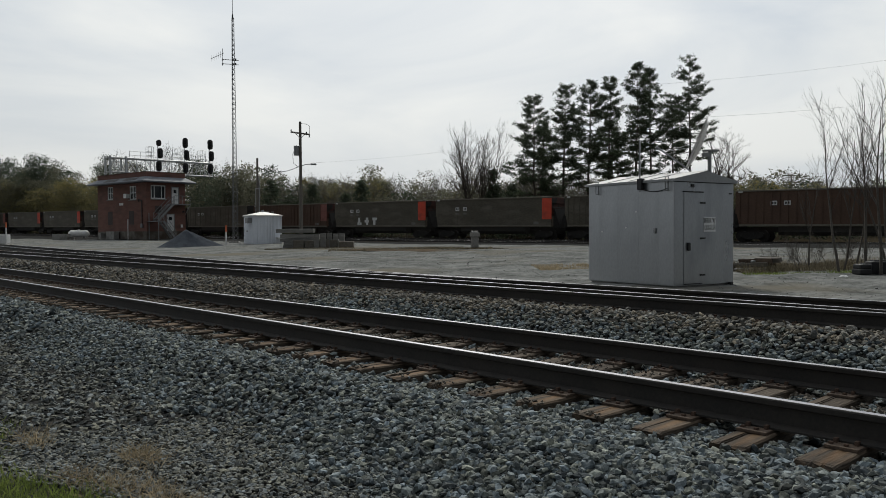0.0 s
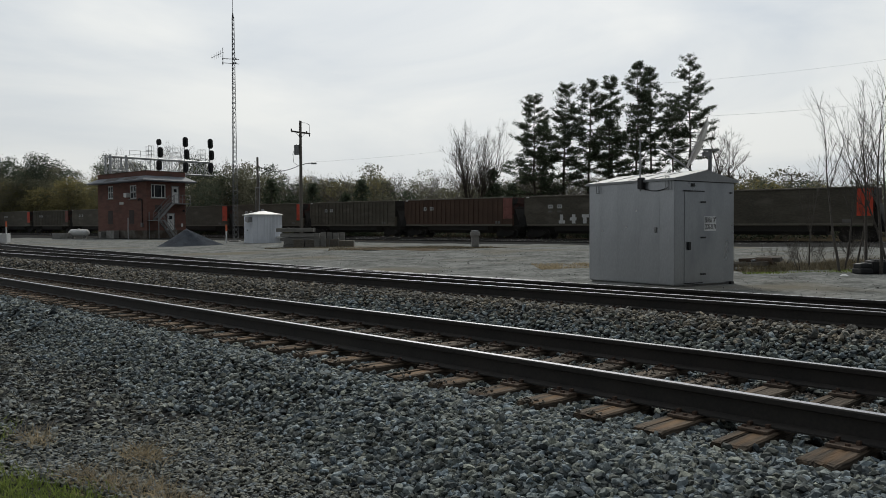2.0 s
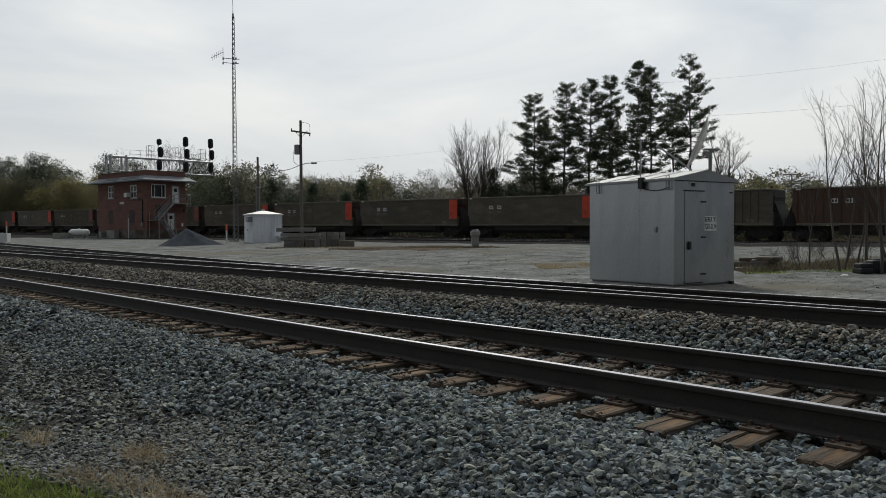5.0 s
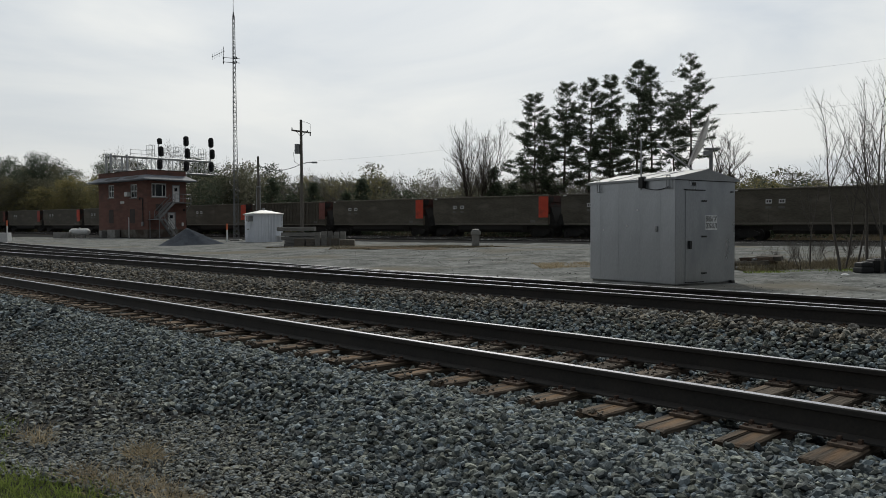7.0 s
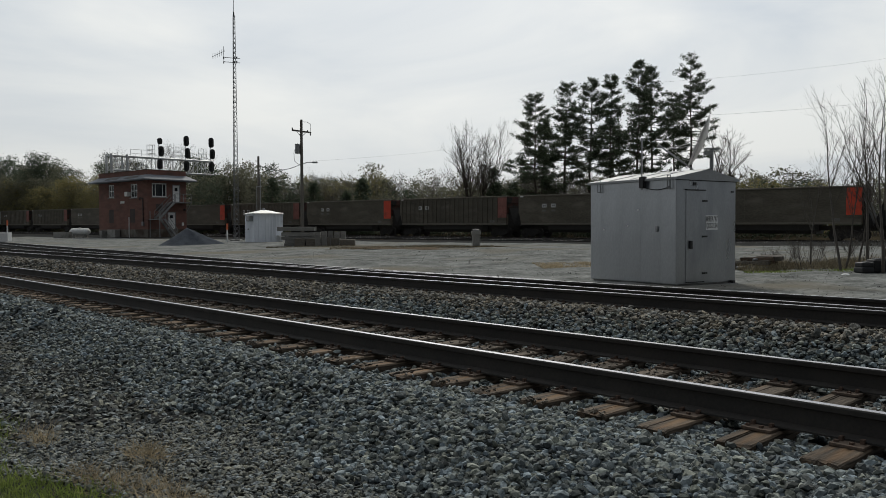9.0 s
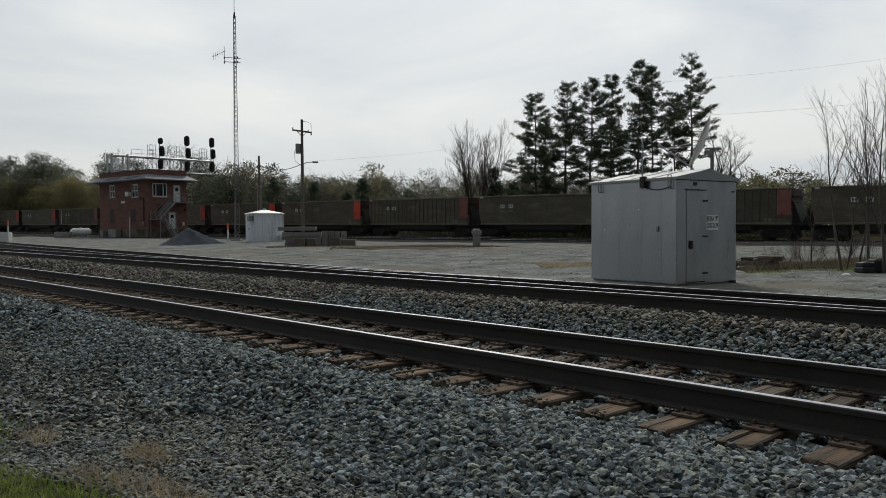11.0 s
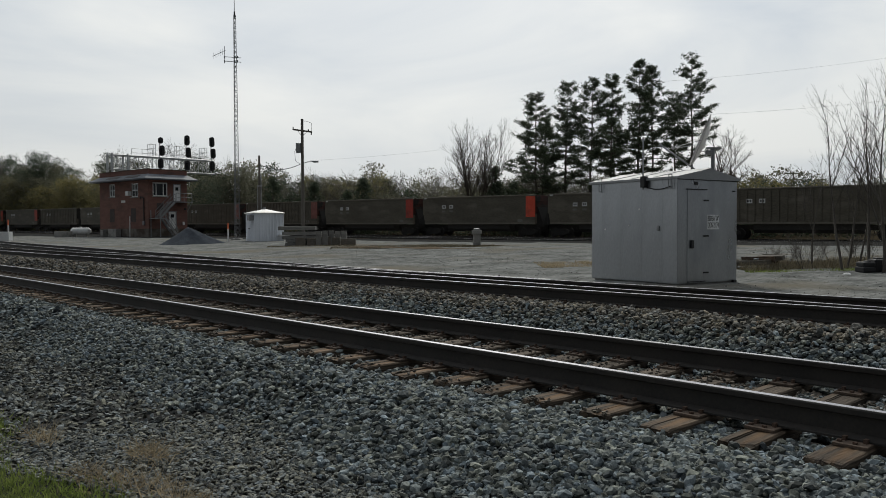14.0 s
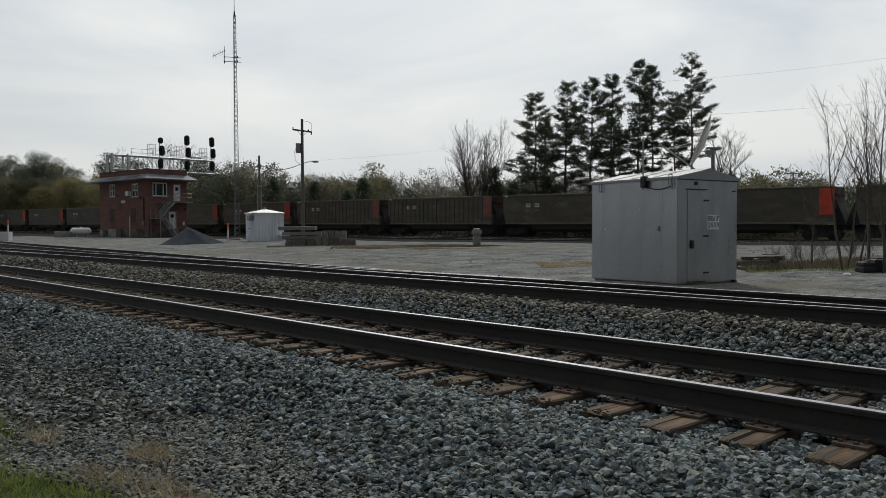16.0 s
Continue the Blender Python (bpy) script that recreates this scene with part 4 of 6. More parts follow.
def lattice(bm, p, q, up, w, h, n, r):
    """A four-chord lattice box between p and q: chords, posts and diagonals."""
    p, q = Vector(p), Vector(q)
    d = (q - p).normalized()
    up = Vector(up)
    side = d.cross(up).normalized()
    cs = [side * (sx * w / 2) + up * (sz * h / 2) for sx in (-1, 1) for sz in (-1, 1)]
    for c in cs:
        tube_bm(bm, p + c, q + c, r * 1.5, seg=5)
    L = (q - p).length
    for i in range(n + 1):
        e = p + d * (L * i / n)
        for a, b in ((0, 1), (1, 3), (3, 2), (2, 0)):
            tube_bm(bm, e + cs[a], e + cs[b], r, seg=4)
        if i < n:
            f = p + d * (L * (i + 1) / n)
            for a, b in ((0, 1), (3, 2), (0, 2), (1, 3)):
                if i % 2:
                    a, b = b, a
                tube_bm(bm, e + cs[a], f + cs[b], r, seg=4)


def build_gantry():
    """Cantilever signal bridge with three masts of dark signal heads."""
    x, y = site(-44.7, 104.0)
    g = thing("signal_gantry", pose(x, y, gz(x, y), 0, 0, math.degrees(HEADING) + 45.0), "galvanised cantilever signal bridge with dark signal heads", "signal gantry")
    top, bot, L = 10.75, 8.85, 15.0
    legs = bmesh.new()
    for px, py in ((0.1, -0.8), (0.1, 0.8), (2.2, -0.8), (2.2, 0.8)):
        tube_bm(legs, (px, py, -0.3), (px, py, top + 0.25), 0.16, seg=8)
    for z in np.arange(1.5, 8.0, 1.6):
        for py in (-0.8, 0.8):
            tube_bm(legs, (0.1, py, z), (2.2, py, z + 1.4), 0.05, seg=5)
    part("leg", legs, M["gantry"], g)
    arm = bmesh.new()
    lattice(arm, (0, 0, (top + bot) / 2), (L, 0, (top + bot) / 2), (0, 0, 1), 1.2, top - bot, 12, 0.045)
    tube_bm(arm, (0, -0.6, top), (L, -0.6, top), 0.16, seg=6)
    tube_bm(arm, (0, -0.6, bot), (L, -0.6, bot), 0.12, seg=6)
    part("truss", arm, M["gantry"], g)
    part("walkway", box(1.5, L, -1.4, -0.6, bot - 0.12, bot - 0.04), M["galv_dark"], g)
    rails = bmesh.new()
    for i in range(9):
        xx = 3.3 + i * 1.5
        tube_bm(rails, (xx, 0.6, top), (xx, 0.6, top + 1.15), 0.035, seg=5)
    for z in (0.6, 1.15):
        tube_bm(rails, (3.3, 0.6, top + z), (L - 0.4, 0.6, top + z), 0.035, seg=5)
    part("railing", rails, M["gantry"], g)
    for xm, heads in ((6.6, (2.35, 0.95, -0.85)), (10.5, (2.65, 0.95, -0.9)), (14.35, (2.7, 1.05, -0.8))):
        m = part("signal_mast", tube((xm, -0.95, bot - 0.3), (xm, -0.95, top + 2.7), 0.07), M["gantry"], g)
        cage = bmesh.new()
        for dx in (-0.95, -0.15):
            for dy in (0.0, 0.7):
                tube_bm(cage, (xm + dx, dy, top), (xm + dx, dy, top + 1.9), 0.035, seg=5)
        for z in (0.7, 1.3, 1.9):
            for dy in (0.0, 0.7):
                tube_bm(cage, (xm - 0.95, dy, top + z), (xm - 0.15, dy, top + z), 0.035, seg=5)
        part("ladder_cage", cage, M["gantry"], m)
        for i, z in enumerate(heads):
            hd = bmesh.new()
            small = xm < 8 and i == 0
            r = 0.34 if small else 0.38
            hh = 0.2 if small else 0.46
            prof = [(r * math.cos(a), r * math.sin(a) + (hh if math.sin(a) > 0 else -hh) * (0.5 if small else 0.75)) for a in [2 * math.pi * q / 16 for q in range(16)]]
            me = bpy.data.meshes.new("tmp")
            b2 = prism([(p[0] + xm + (0.22 if i == 1 else 0.05), p[1] + top + z) for p in prof], -1.25, -1.05, "y")
            b2.to_mesh(me)
            b2.free()
            hd.from_mesh(me)
            bpy.data.meshes.remove(me)
            for dz in ((0,) if small else (-0.3, 0, 0.3)):
                cx = xm + (0.22 if i == 1 else 0.05)
                tube_bm(hd, (cx, -1.5, top + z + dz), (cx, -1.2, top + z + dz), 0.13, 0.15, seg=10)
            part("signal_head", hd, M["black"], m, "black signal head with hooded lamps")
    return g


build_gantry()


def build_radio_mast():
    m0 = stand(-19.2, 72.0)
    t = thing("radio_mast", m0, "slim lattice radio mast with whip and yagi antennas", "radio mast")
    bm = bmesh.new()
    n, Ht = 46, 20.7
    for i in range(n):
        z0, z1 = Ht * i / n, Ht * (i + 1) / n
        def ring(z):
            w = 0.30 - 0.19 * z / Ht
            return [Vector((w * math.cos(a), w * math.sin(a), z)) for a in (0.5, 0.5 + 2.094, 0.5 + 4.189)]
        a, b = ring(z0), ring(z1)
        for k in range(3):
            tube_bm(bm, a[k], b[k], 0.026, seg=4)
            tube_bm(bm, a[k], b[(k + 1) % 3], 0.014, seg=3)
            tube_bm(bm, a[(k + 1) % 3], b[k], 0.014, seg=3)
    part("lattice_tower", bm, M["galv_mast"], t)
    part("whip_antenna", tube((0, 0, Ht), (0, 0, Ht + 4.5), 0.03, 0.012, 5), M["galv_mast"], t)
    part("top_cap", tube((0, 0, Ht - 0.1), (0, 0, Ht + 0.35), 0.1, 0.05), M["black"], t)
    arms = bmesh.new()
    for z in (16.45, 16.85):
        tube_bm(arms, (-1.0, 0, z + 0.06), (0.55, 0, z - 0.06), 0.03, seg=5)
        for x in (-0.95, 0.0, 0.25):
            tube_bm(arms, (x, 0, z - 0.08), (x, 0, z + 0.12), 0.06, seg=5)
    tube_bm(arms, (-0.95, 0, 16.3), (-0.95, 0, 17.9), 0.025, seg=5)
    part("side_arm", arms, M["galv_mast"], t)
    yagi = bmesh.new()
    tube_bm(yagi, (-2.05, 0, 16.95), (-0.85, 0, 17.5), 0.022, seg=5)
    for i in range(6):
        x = -1.95 + i * 0.2
        z = 16.98 + i * 0.095
        tube_bm(yagi, (x, 0, z - 0.28), (x, 0, z + 0.28), 0.012, seg=4)
    part("yagi_antenna", yagi, M["galv_mast"], t)
    part("base_block", box(-0.45, 0.45, -0.45, 0.45, -0.2, 0.15, bevel=0.03), M["concrete"], t)
    return t


M["galv_mast"] = mat("mast_steel", (0.09, 0.093, 0.097), (0.15, 0.155, 0.16), 2.0, 20.0, 0.55, metal=0.3, bump=0)
build_radio_mast()


def build_white_shed():
    t = thing("metal_shed", stand(-16.05, 66.0, 31.0), "pale ribbed metal shed with low hipped roof", "shed")
    S, Hh = 2.45, 2.38
    part("wall", box(0, S, 0, S, -0.1, Hh), M["shed"], t)
    rb = mesh_of("siding_rib", box(-0.03, 0.03, -0.025, 0.01, 0.0, Hh, bevel=0.01), M["shed"])
    for i in range(9):
        piece("siding_rib", rb, t, pose(0.1 + i * 0.3, -0.005, 0))
        piece("siding_rib", rb, t, pose(-0.005, 0.1 + i * 0.3, 0, 0, 0, -90))
    bm = bmesh.new()
    o = 0.15
    a = [bm.verts.new((x, y, Hh)) for x, y in ((-o, -o), (S + o, -o), (S + o, S + o), (-o, S + o))]
    b = [bm.verts.new((v.co.x, v.co.y, Hh + 0.07)) for v in a]
    apex = bm.verts.new((S / 2, S / 2, Hh + 0.42))
    for i in range(4):
        j = (i + 1) % 4
        bm.faces.new((a[i], a[j], b[j], b[i]))
        bm.faces.new((b[i], b[j], apex))
    bm.faces.new(a[::-1])
    part("roof", bm, M["shed_roof"], t, "bright white hipped roof")
    part("roof_vent", tube((S / 2, S / 2, Hh + 0.35), (S / 2, S / 2, Hh + 0.55), 0.16, 0.12, 10), M["galv_dark"], t)
    part("air_conditioner", box(-0.4, 0.0, 0.25, 0.95, Hh - 0.6, Hh - 0.15, bevel=0.02), M["galv_dark"], t)
    part("louvre", box(-0.02, 0.0, 1.1, 1.5, Hh - 0.55, Hh - 0.2), M["black"], t)
    for y, z in ((1.35, 1.75), (1.55, 1.05)):
        part("lock_box", box(-0.06, 0, y, y + 0.12, z, z + 0.1), M["black"], t)
    part("step_shelf", box(2.0, 2.9, -0.45, 0, 0.45, 0.55), M["white"], t)
    return t


M["shed_roof"] = mat("white_roof", (0.74, 0.73, 0.70), (0.82, 0.81, 0.78), 1.0, 12.0, 0.5, bump=0.05, dist=0.003, stain=(0.55, 0.46, 0.36), stain_scale=1.0, stain_at=(0.55, 0.8))
build_white_shed()


def wire(name, pts_, r, label):
    bm = bmesh.new()
    side = (pts_[-1] - pts_[0]).cross(Vector((0, 0, 1))).normalized()
    rings = [[bm.verts.new(p + side * (r * math.cos(a)) + Vector((0, 0, r * math.sin(a)))) for a in (0.0, 2.094, 4.189)] for p in pts_]
    for a, b in zip(rings, rings[1:]):
        for i in range(3):
            bm.faces.new((a[i], a[(i + 1) % 3], b[(i + 1) % 3], b[i]))
    return single(name, bm, M["black"], pose(0, 0, 0), label, "wire")


def sag(p, q, drop, n=14):
    p, q = Vector(p), Vector(q)
    return [p.lerp(q, i / n) - Vector((0, 0, drop * 4 * (i / n) * (1 - i / n))) for i in range(n + 1)]


def build_poles():
    m = stand(-11.05, 61.0)
    t = thing("utility_pole", m, "weathered wooden utility pole with crossarm, transformer and lamp", "utility pole", "yard poles")
    part("pole", tube((0, 0, -0.3), (-0.02, 0, 9.65), 0.15, 0.10, 10), M["wood"], t)
    part("crossarm", box(-0.75, 0.75, -0.06, 0.06, -0.06, 0.06, Matrix.Translation((0.03, -0.15, 8.72)) @ Matrix.Rotation(radians(8), 4, "Y")), M["wood"], t)
    br = bmesh.new()
    tube_bm(br, (-0.35, -0.15, 8.72), (0, -0.12, 8.3), 0.02, seg=4)
    tube_bm(br, (0.4, -0.15, 8.66), (0, -0.12, 8.3), 0.02, seg=4)
    part("brace", br, M["galv_dark"], t)
    for x, z in ((-0.7, 8.85), (0.5, 8.65), (0.72, 8.45)):
        part("insulator", tube((x, -0.15, z - 0.05), (x, -0.15, z + 0.18), 0.05, 0.035), M["black"], t)
    part("transformer", tube((-0.32, -0.05, 7.0), (-0.32, -0.05, 7.75), 0.2, seg=14), M["galv_dark"], t)
    lamp = bmesh.new()
    for p, q in zip([Vector((0, -0.1, 6.15)), Vector((0.4, -0.1, 6.3)), Vector((0.75, -0.1, 6.32))], [Vector((0.4, -0.1, 6.3)), Vector((0.75, -0.1, 6.32)), Vector((0.95, -0.1, 6.3))]):
        tube_bm(lamp, p, q, 0.03, seg=6)
    arm = part("lamp_arm", lamp, M["galv_dark"], t)
    part("lamp_head", box(0.8, 1.25, -0.2, 0.0, 6.24, 6.38, bevel=0.05), M["galv_dark"], arm)
    loops = bmesh.new()
    pts_ = [Vector((-0.3, -0.1, 7.8)), Vector((-0.6, -0.1, 7.1)), Vector((-0.55, -0.1, 6.4)), Vector((-0.15, -0.1, 6.1))]
    for p, q in zip(pts_, pts_[1:]):
        tube_bm(loops, p, q, 0.014, seg=4)
    pts_ = [Vector((0.0, -0.1, 9.5)), Vector((0.45, -0.1, 9.45)), Vector((0.72, -0.1, 9.3)), Vector((0.72, -0.1, 8.7))]
    for p, q in zip(pts_, pts_[1:]):
        tube_bm(loops, p, q, 0.014, seg=4)
    part("drop_wire", loops, M["black"], t)
    m2 = stand(-17.3, 73.0)
    t2 = thing("utility_pole", m2, "short wooden service pole with conduits beside the shed", "utility pole", "yard poles")
    part("pole", tube((0, 0, -0.3), (0, 0, 7.9), 0.13, 0.10, 8), M["wood"], t2)
    part("conduit", tube((0.17, -0.05, 0), (0.17, -0.05, 6.2), 0.045), M["galv_dark"], t2)
    part("conduit", tube((-0.17, -0.05, 0), (-0.17, -0.05, 5.0), 0.035), M["galv_dark"], t2)
    part("bracket", box(-0.2, 0.25, -0.12, 0.1, 5.0, 5.12), M["galv_dark"], t2)
    a = m @ Vector((0, -0.1, 6.2))
    b = m2 @ Vector((0.05, 0, 7.1))
    wire("service_wire", sag(a, b, 0.5), 0.03, "slack black service wire between the poles")
    # long spans across the sky
    def far(u, v, z):
        x, y = site(u, v)
        return Vector((x, y, z))
    wire("power_line", sag(m @ Vector((0.6, -0.1, 6.4)), far(0, 80, 9.2), 0.1), 0.006, "thin power line leaving the pole")
    wire("power_line", sag(far(15, 60, 9.6), far(40, 55, 11.0), 0.4), 0.007, "thin grey power line high over the yard")
    wire("power_line", sag(far(15, 60, 12.2), far(40, 55, 14.3), 0.4), 0.005, "thin grey power line high over the yard")
    # a far pole with double crossarm
    m3 = stand(58.4, 130.0)
    t3 = thing("utility_pole", m3, "distant wooden pole with double crossarms", "utility pole", "yard poles")
    part("pole", tube((0, 0, -1), (0, 0, 10.2), 0.16, 0.13), M["wood"], t3)
    for z in (10.0, 8.9):
        part("crossarm", box(-1.5, 1.5, -0.08, 0.08, z - 0.1, z + 0.1), M["wood"], t3)


build_poles()


def build_yard_things():
    # stacked grey timbers
    rnd = random.Random(4)
    rows_ = [(-11.5, 2.6, 1.08, 0.26), (-11.35, 2.7, 0.72, 0.24), (-11.2, 2.75, 0.46, 0.22), (-11.1, 2.2, 0.0, 0.2), (-11.1, 2.2, 0.23, 0.2)]
    for u, ln, z, th in rows_:
        for k in range(3):
            bm = box(0, ln, 0, 0.32, 0, th, bevel=0.015)
            single("timber_beam", bm, M["timber"], stand(u + rnd.uniform(-.1, .1), 54.0 + k * 0.36, rnd.uniform(-1, 1), z), "weathered grey timber beam in a stack", "timber", "stacked timbers")
    for k, (u, w, hh) in enumerate(((-8.9, 0.95, 0.66), (-7.9, 0.55, 0.6), (-10.4, 0.7, 0.62), (-9.6, 0.6, 0.58))):
        bm = box(0, w, 0, 0.7, 0, hh, bevel=0.03)
        single("concrete_block", bm, M["old_concrete"], stand(u + 0.2, 53.2, rnd.uniform(-4, 4), -0.06), "grey weathered concrete block beside the timbers", "concrete block", "blocks by the timbers")
    for k in range(5):
        bm = box(0, 0.36, 0, 0.14, 0, 1.02 + rnd.uniform(-.06, .05), bevel=0.012)
        single("timber_board", bm, M["timber"], stand(-8.75 + k * 0.42, 53.0 + 0.1 * k, rnd.uniform(-6, 6), -0.05), "grey upright timber board", "timber", "stacked timbers")
    single("concrete_block", box(0, 1.0, 0, 0.7, 0, 0.5, bevel=0.03), M["old_concrete"], stand(-7.0, 52.6, 2, -0.06), "grey weathered concrete block beside the timbers", "concrete block", "blocks by the timbers")
    # heap of stone dust
    bm = bmesh.new()
    n, mring = 28, 9
    x0, y0 = site(-20.6, 62.5)
    rings = []
    for j in range(mring):
        q = j / (mring - 1)
        ring = []
        for i in range(n):
            a = 2 * math.pi * i / n
            r = 2.6 * q * (1 + 0.10 * math.sin(3 * a + 1) + 0.06 * math.sin(7 * a))
            x, y = r * math.cos(a) * (1.12 if math.cos(a) > 0 else 0.9), r * math.sin(a) * 0.8
            ring.append(bm.verts.new((x, y, 1.38 * (1 - q) ** 1.12 + 0.05 * math.sin(9 * a + 5 * q) * q * (1 - q) - 0.06 * q)))
        rings.append(ring)
    for j in range(mring - 1):
        for i in range(n):
            k = (i + 1) % n
            if j == 0:
                bm.faces.new((rings[0][0], rings[1][i], rings[1][k])) if i else None
            else:
                bm.faces.new((rings[j][i], rings[j + 1][i], rings[j + 1][k], rings[j][k]))
    bmesh.ops.remove_doubles(bm, verts=bm.verts, dist=0.001)
    single("dust_mound", bm, M["heap"], stand(-20.6, 62.5, 0, -0.02), "dark blue-grey heap of stone dust on the yard", "gravel heap", smooth=True)
    # concrete pedestal with a cap
    p = thing("concrete_pedestal", stand(2.0, 47.5), "weathered concrete pedestal with a wider cap", "pedestal")
    part("post", prism([(-0.22, -0.22), (0.22, -0.22), (0.22, 0.22), (-0.22, 0.22)], -0.1, 0.8, "z"), M["concrete"], p)
    part("cap", box(-0.29, 0.29, -0.29, 0.29, 0.72, 0.97, bevel=0.04), M["concrete"], p)
    part("lid", box(-0.2, 0.2, -0.2, 0.2, 0.97, 1.07, bevel=0.04), M["galv_dark"], p)
    # dark soil round the pedestal, pale flattened scrap on the gravel
    for nm, u, v, lx, ly, hz, mt, lb, ct in (("soil_mound", 2.1, 46.9, 1.9, 0.7, 0.07, M["litter"], "low dark soil mound round the pedestal", "soil"),
                                             ("soil_mound", -1.6, 46.0, 2.6, 0.8, 0.05, M["dirt"], "low strip of brown dirt on the yard", "soil"),
                                             ("soil_mound", -4.6, 48.5, 2.2, 1.3, 0.06, M["dirt"], "low strip of brown dirt on the yard", "soil"),
                                             ("soil_mound", 0.3, 43.8, 2.4, 0.5, 0.04, M["dirt"], "low strip of brown dirt on the yard", "soil"),
                                             ("scrap_sheet", 1.14, 29.0, 0.38, 0.07, 0.02, M["concrete"], "pale flattened scrap sheet on the gravel", "scrap"),
                                             ("scrap_sheet", 11.2, 21.6, 0.12, 0.08, 0.03, M["white"], "small pale litter by the grass", "scrap")):
        bm = bmesh.new()
        c0 = bm.verts.new((0, 0, hz))
        ring = [[bm.verts.new((lx * f * math.cos(a) * (1 + 0.2 * math.sin(3 * a + u)), ly * f * math.sin(a) * (1 + 0.25 * math.sin(5 * a + v)), hz * z)) for a in [2 * math.pi * q / 20 for q in range(20)]]
                for f, z in ((0.5, 0.85), (1.0, -0.3))]
        for q in range(20):
            bm.faces.new((c0, ring[0][q], ring[0][(q + 1) % 20]))
            bm.faces.new((ring[0][q], ring[1][q], ring[1][(q + 1) % 20], ring[0][(q + 1) % 20]))
        single(nm, bm, mt, stand(u, v, 0, 0.005), lb, ct)
    # marker posts
    for u, v, hh in ((-18.9, 68.0, 1.6), (-46.0, 82.0, 2.3)):
        k = thing("marker_post", stand(u, v), "white marker post with an orange top", "marker post", "marker posts")
        part("post", tube((0, 0, -0.1), (0, 0, hh - 0.55), 0.07, seg=8), M["white"], k)
        part("orange_sleeve", tube((0, 0, hh - 0.55), (0, 0, hh), 0.085, seg=8), M["signorange"], k)
    # propane tank on saddles with a cabinet beside
    t = thing("propane_tank", stand(-47.2, 101.0, 10), "white horizontal propane tank on saddles", "propane tank")
    bm = bmesh.new()
    tube_bm(bm, (-1.0, 0, 0.75), (1.0, 0, 0.75), 0.45, seg=18)
    for s in (-1, 1):
        tube_bm(bm, (s * 1.0, 0, 0.75), (s * 1.25, 0, 0.75), 0.45, 0.2, seg=18)
    part("tank", bm, M["white"], t, smooth=False)
    part("valve_cover", tube((0, 0, 1.18), (0, 0, 1.32), 0.14), M["white"], t)
    for x in (-0.7, 0.7):
        part("saddle", box(x - 0.1, x + 0.1, -0.35, 0.35, 0, 0.42), M["concrete"], t)
    single("equipment_cabinet", box(-1.0, 1.0, -0.4, 0.4, 0, 0.75, bevel=0.03), M["concrete"], stand(-49.0, 100.0, 0), "low grey equipment cabinet beside the tank", "cabinet")
    single("equipment_cabinet", box(-0.6, 0.6, -0.4, 0.4, 0, 1.0, bevel=0.03), M["white"], stand(-48.3, 85.5, 0), "small pale cabinet near the main line", "cabinet")
    # scrap beside the saplings
    rnd = random.Random(8)
    for k in range(9):
        u, v = 9.3 + rnd.uniform(0, 1.15), 24.3 + rnd.uniform(-.2, .6)
        half = rnd.uniform(0.25, 0.55)
        bm = box(-half, half, -0.09, 0.09, 0, 0.13, bevel=0.012)
        for vert in bm.verts:
            vert.co += Vector((rnd.gauss(0, .02), rnd.gauss(0, .015), rnd.gauss(0, .015)))
        m = stand(u, v, rnd.uniform(-70, 30), 0.0) @ pose(0, 0, 0.0 + 0.035 * k, rnd.uniform(-14, 14), rnd.uniform(-18, 14))
        single("old_tie", bm, M["rust"] if k % 2 else M["wood"], m, "rotten dark tie stub in a scrap pile", "railway tie", "scrap pile")
    for u, ln, a, z in ((9.1, 1.3, 2, 0.05), (9.6, 1.1, 14, 0.28)):
        single("scrap_pipe", tube((0, 0, 0.03), (ln, 0, 0.03), 0.03), M["galv_dark"], stand(u, 24.1, a, z) @ pose(0, 0, 0, 0, -4 if z > 0.1 else 0, 0), "pale bent scrap pipe on the pile", "pipe", "scrap pile")
    bm = bmesh.new()
    box_bm(bm, 0, 0.38, 0, 0.4, 0, 0.16, bevel=0.04)
    box_bm(bm, 0.03, 0.42, 0.05, 0.4, 0.14, 0.30, bevel=0.05)
    box_bm(bm, 0.18, 0.32, 0.1, 0.3, 0.0, 0.33, bevel=0.03)
    single("scrap_metal", bm, M["black"], stand(11.85, 21.95, 8), "black scrap casting on the grass", "scrap metal")
    bm = bmesh.new()
    box_bm(bm, 0, 0.8, 0, 0.5, 0, 0.36, bevel=0.04)
    box_bm(bm, 0.1, 0.7, 0.1, 0.4, 0.34, 0.40, bevel=0.02)
    single("scrap_metal", bm, M["black"], stand(12.25, 22.1, -6), "black scrap box on the grass", "scrap metal")


build_yard_things()


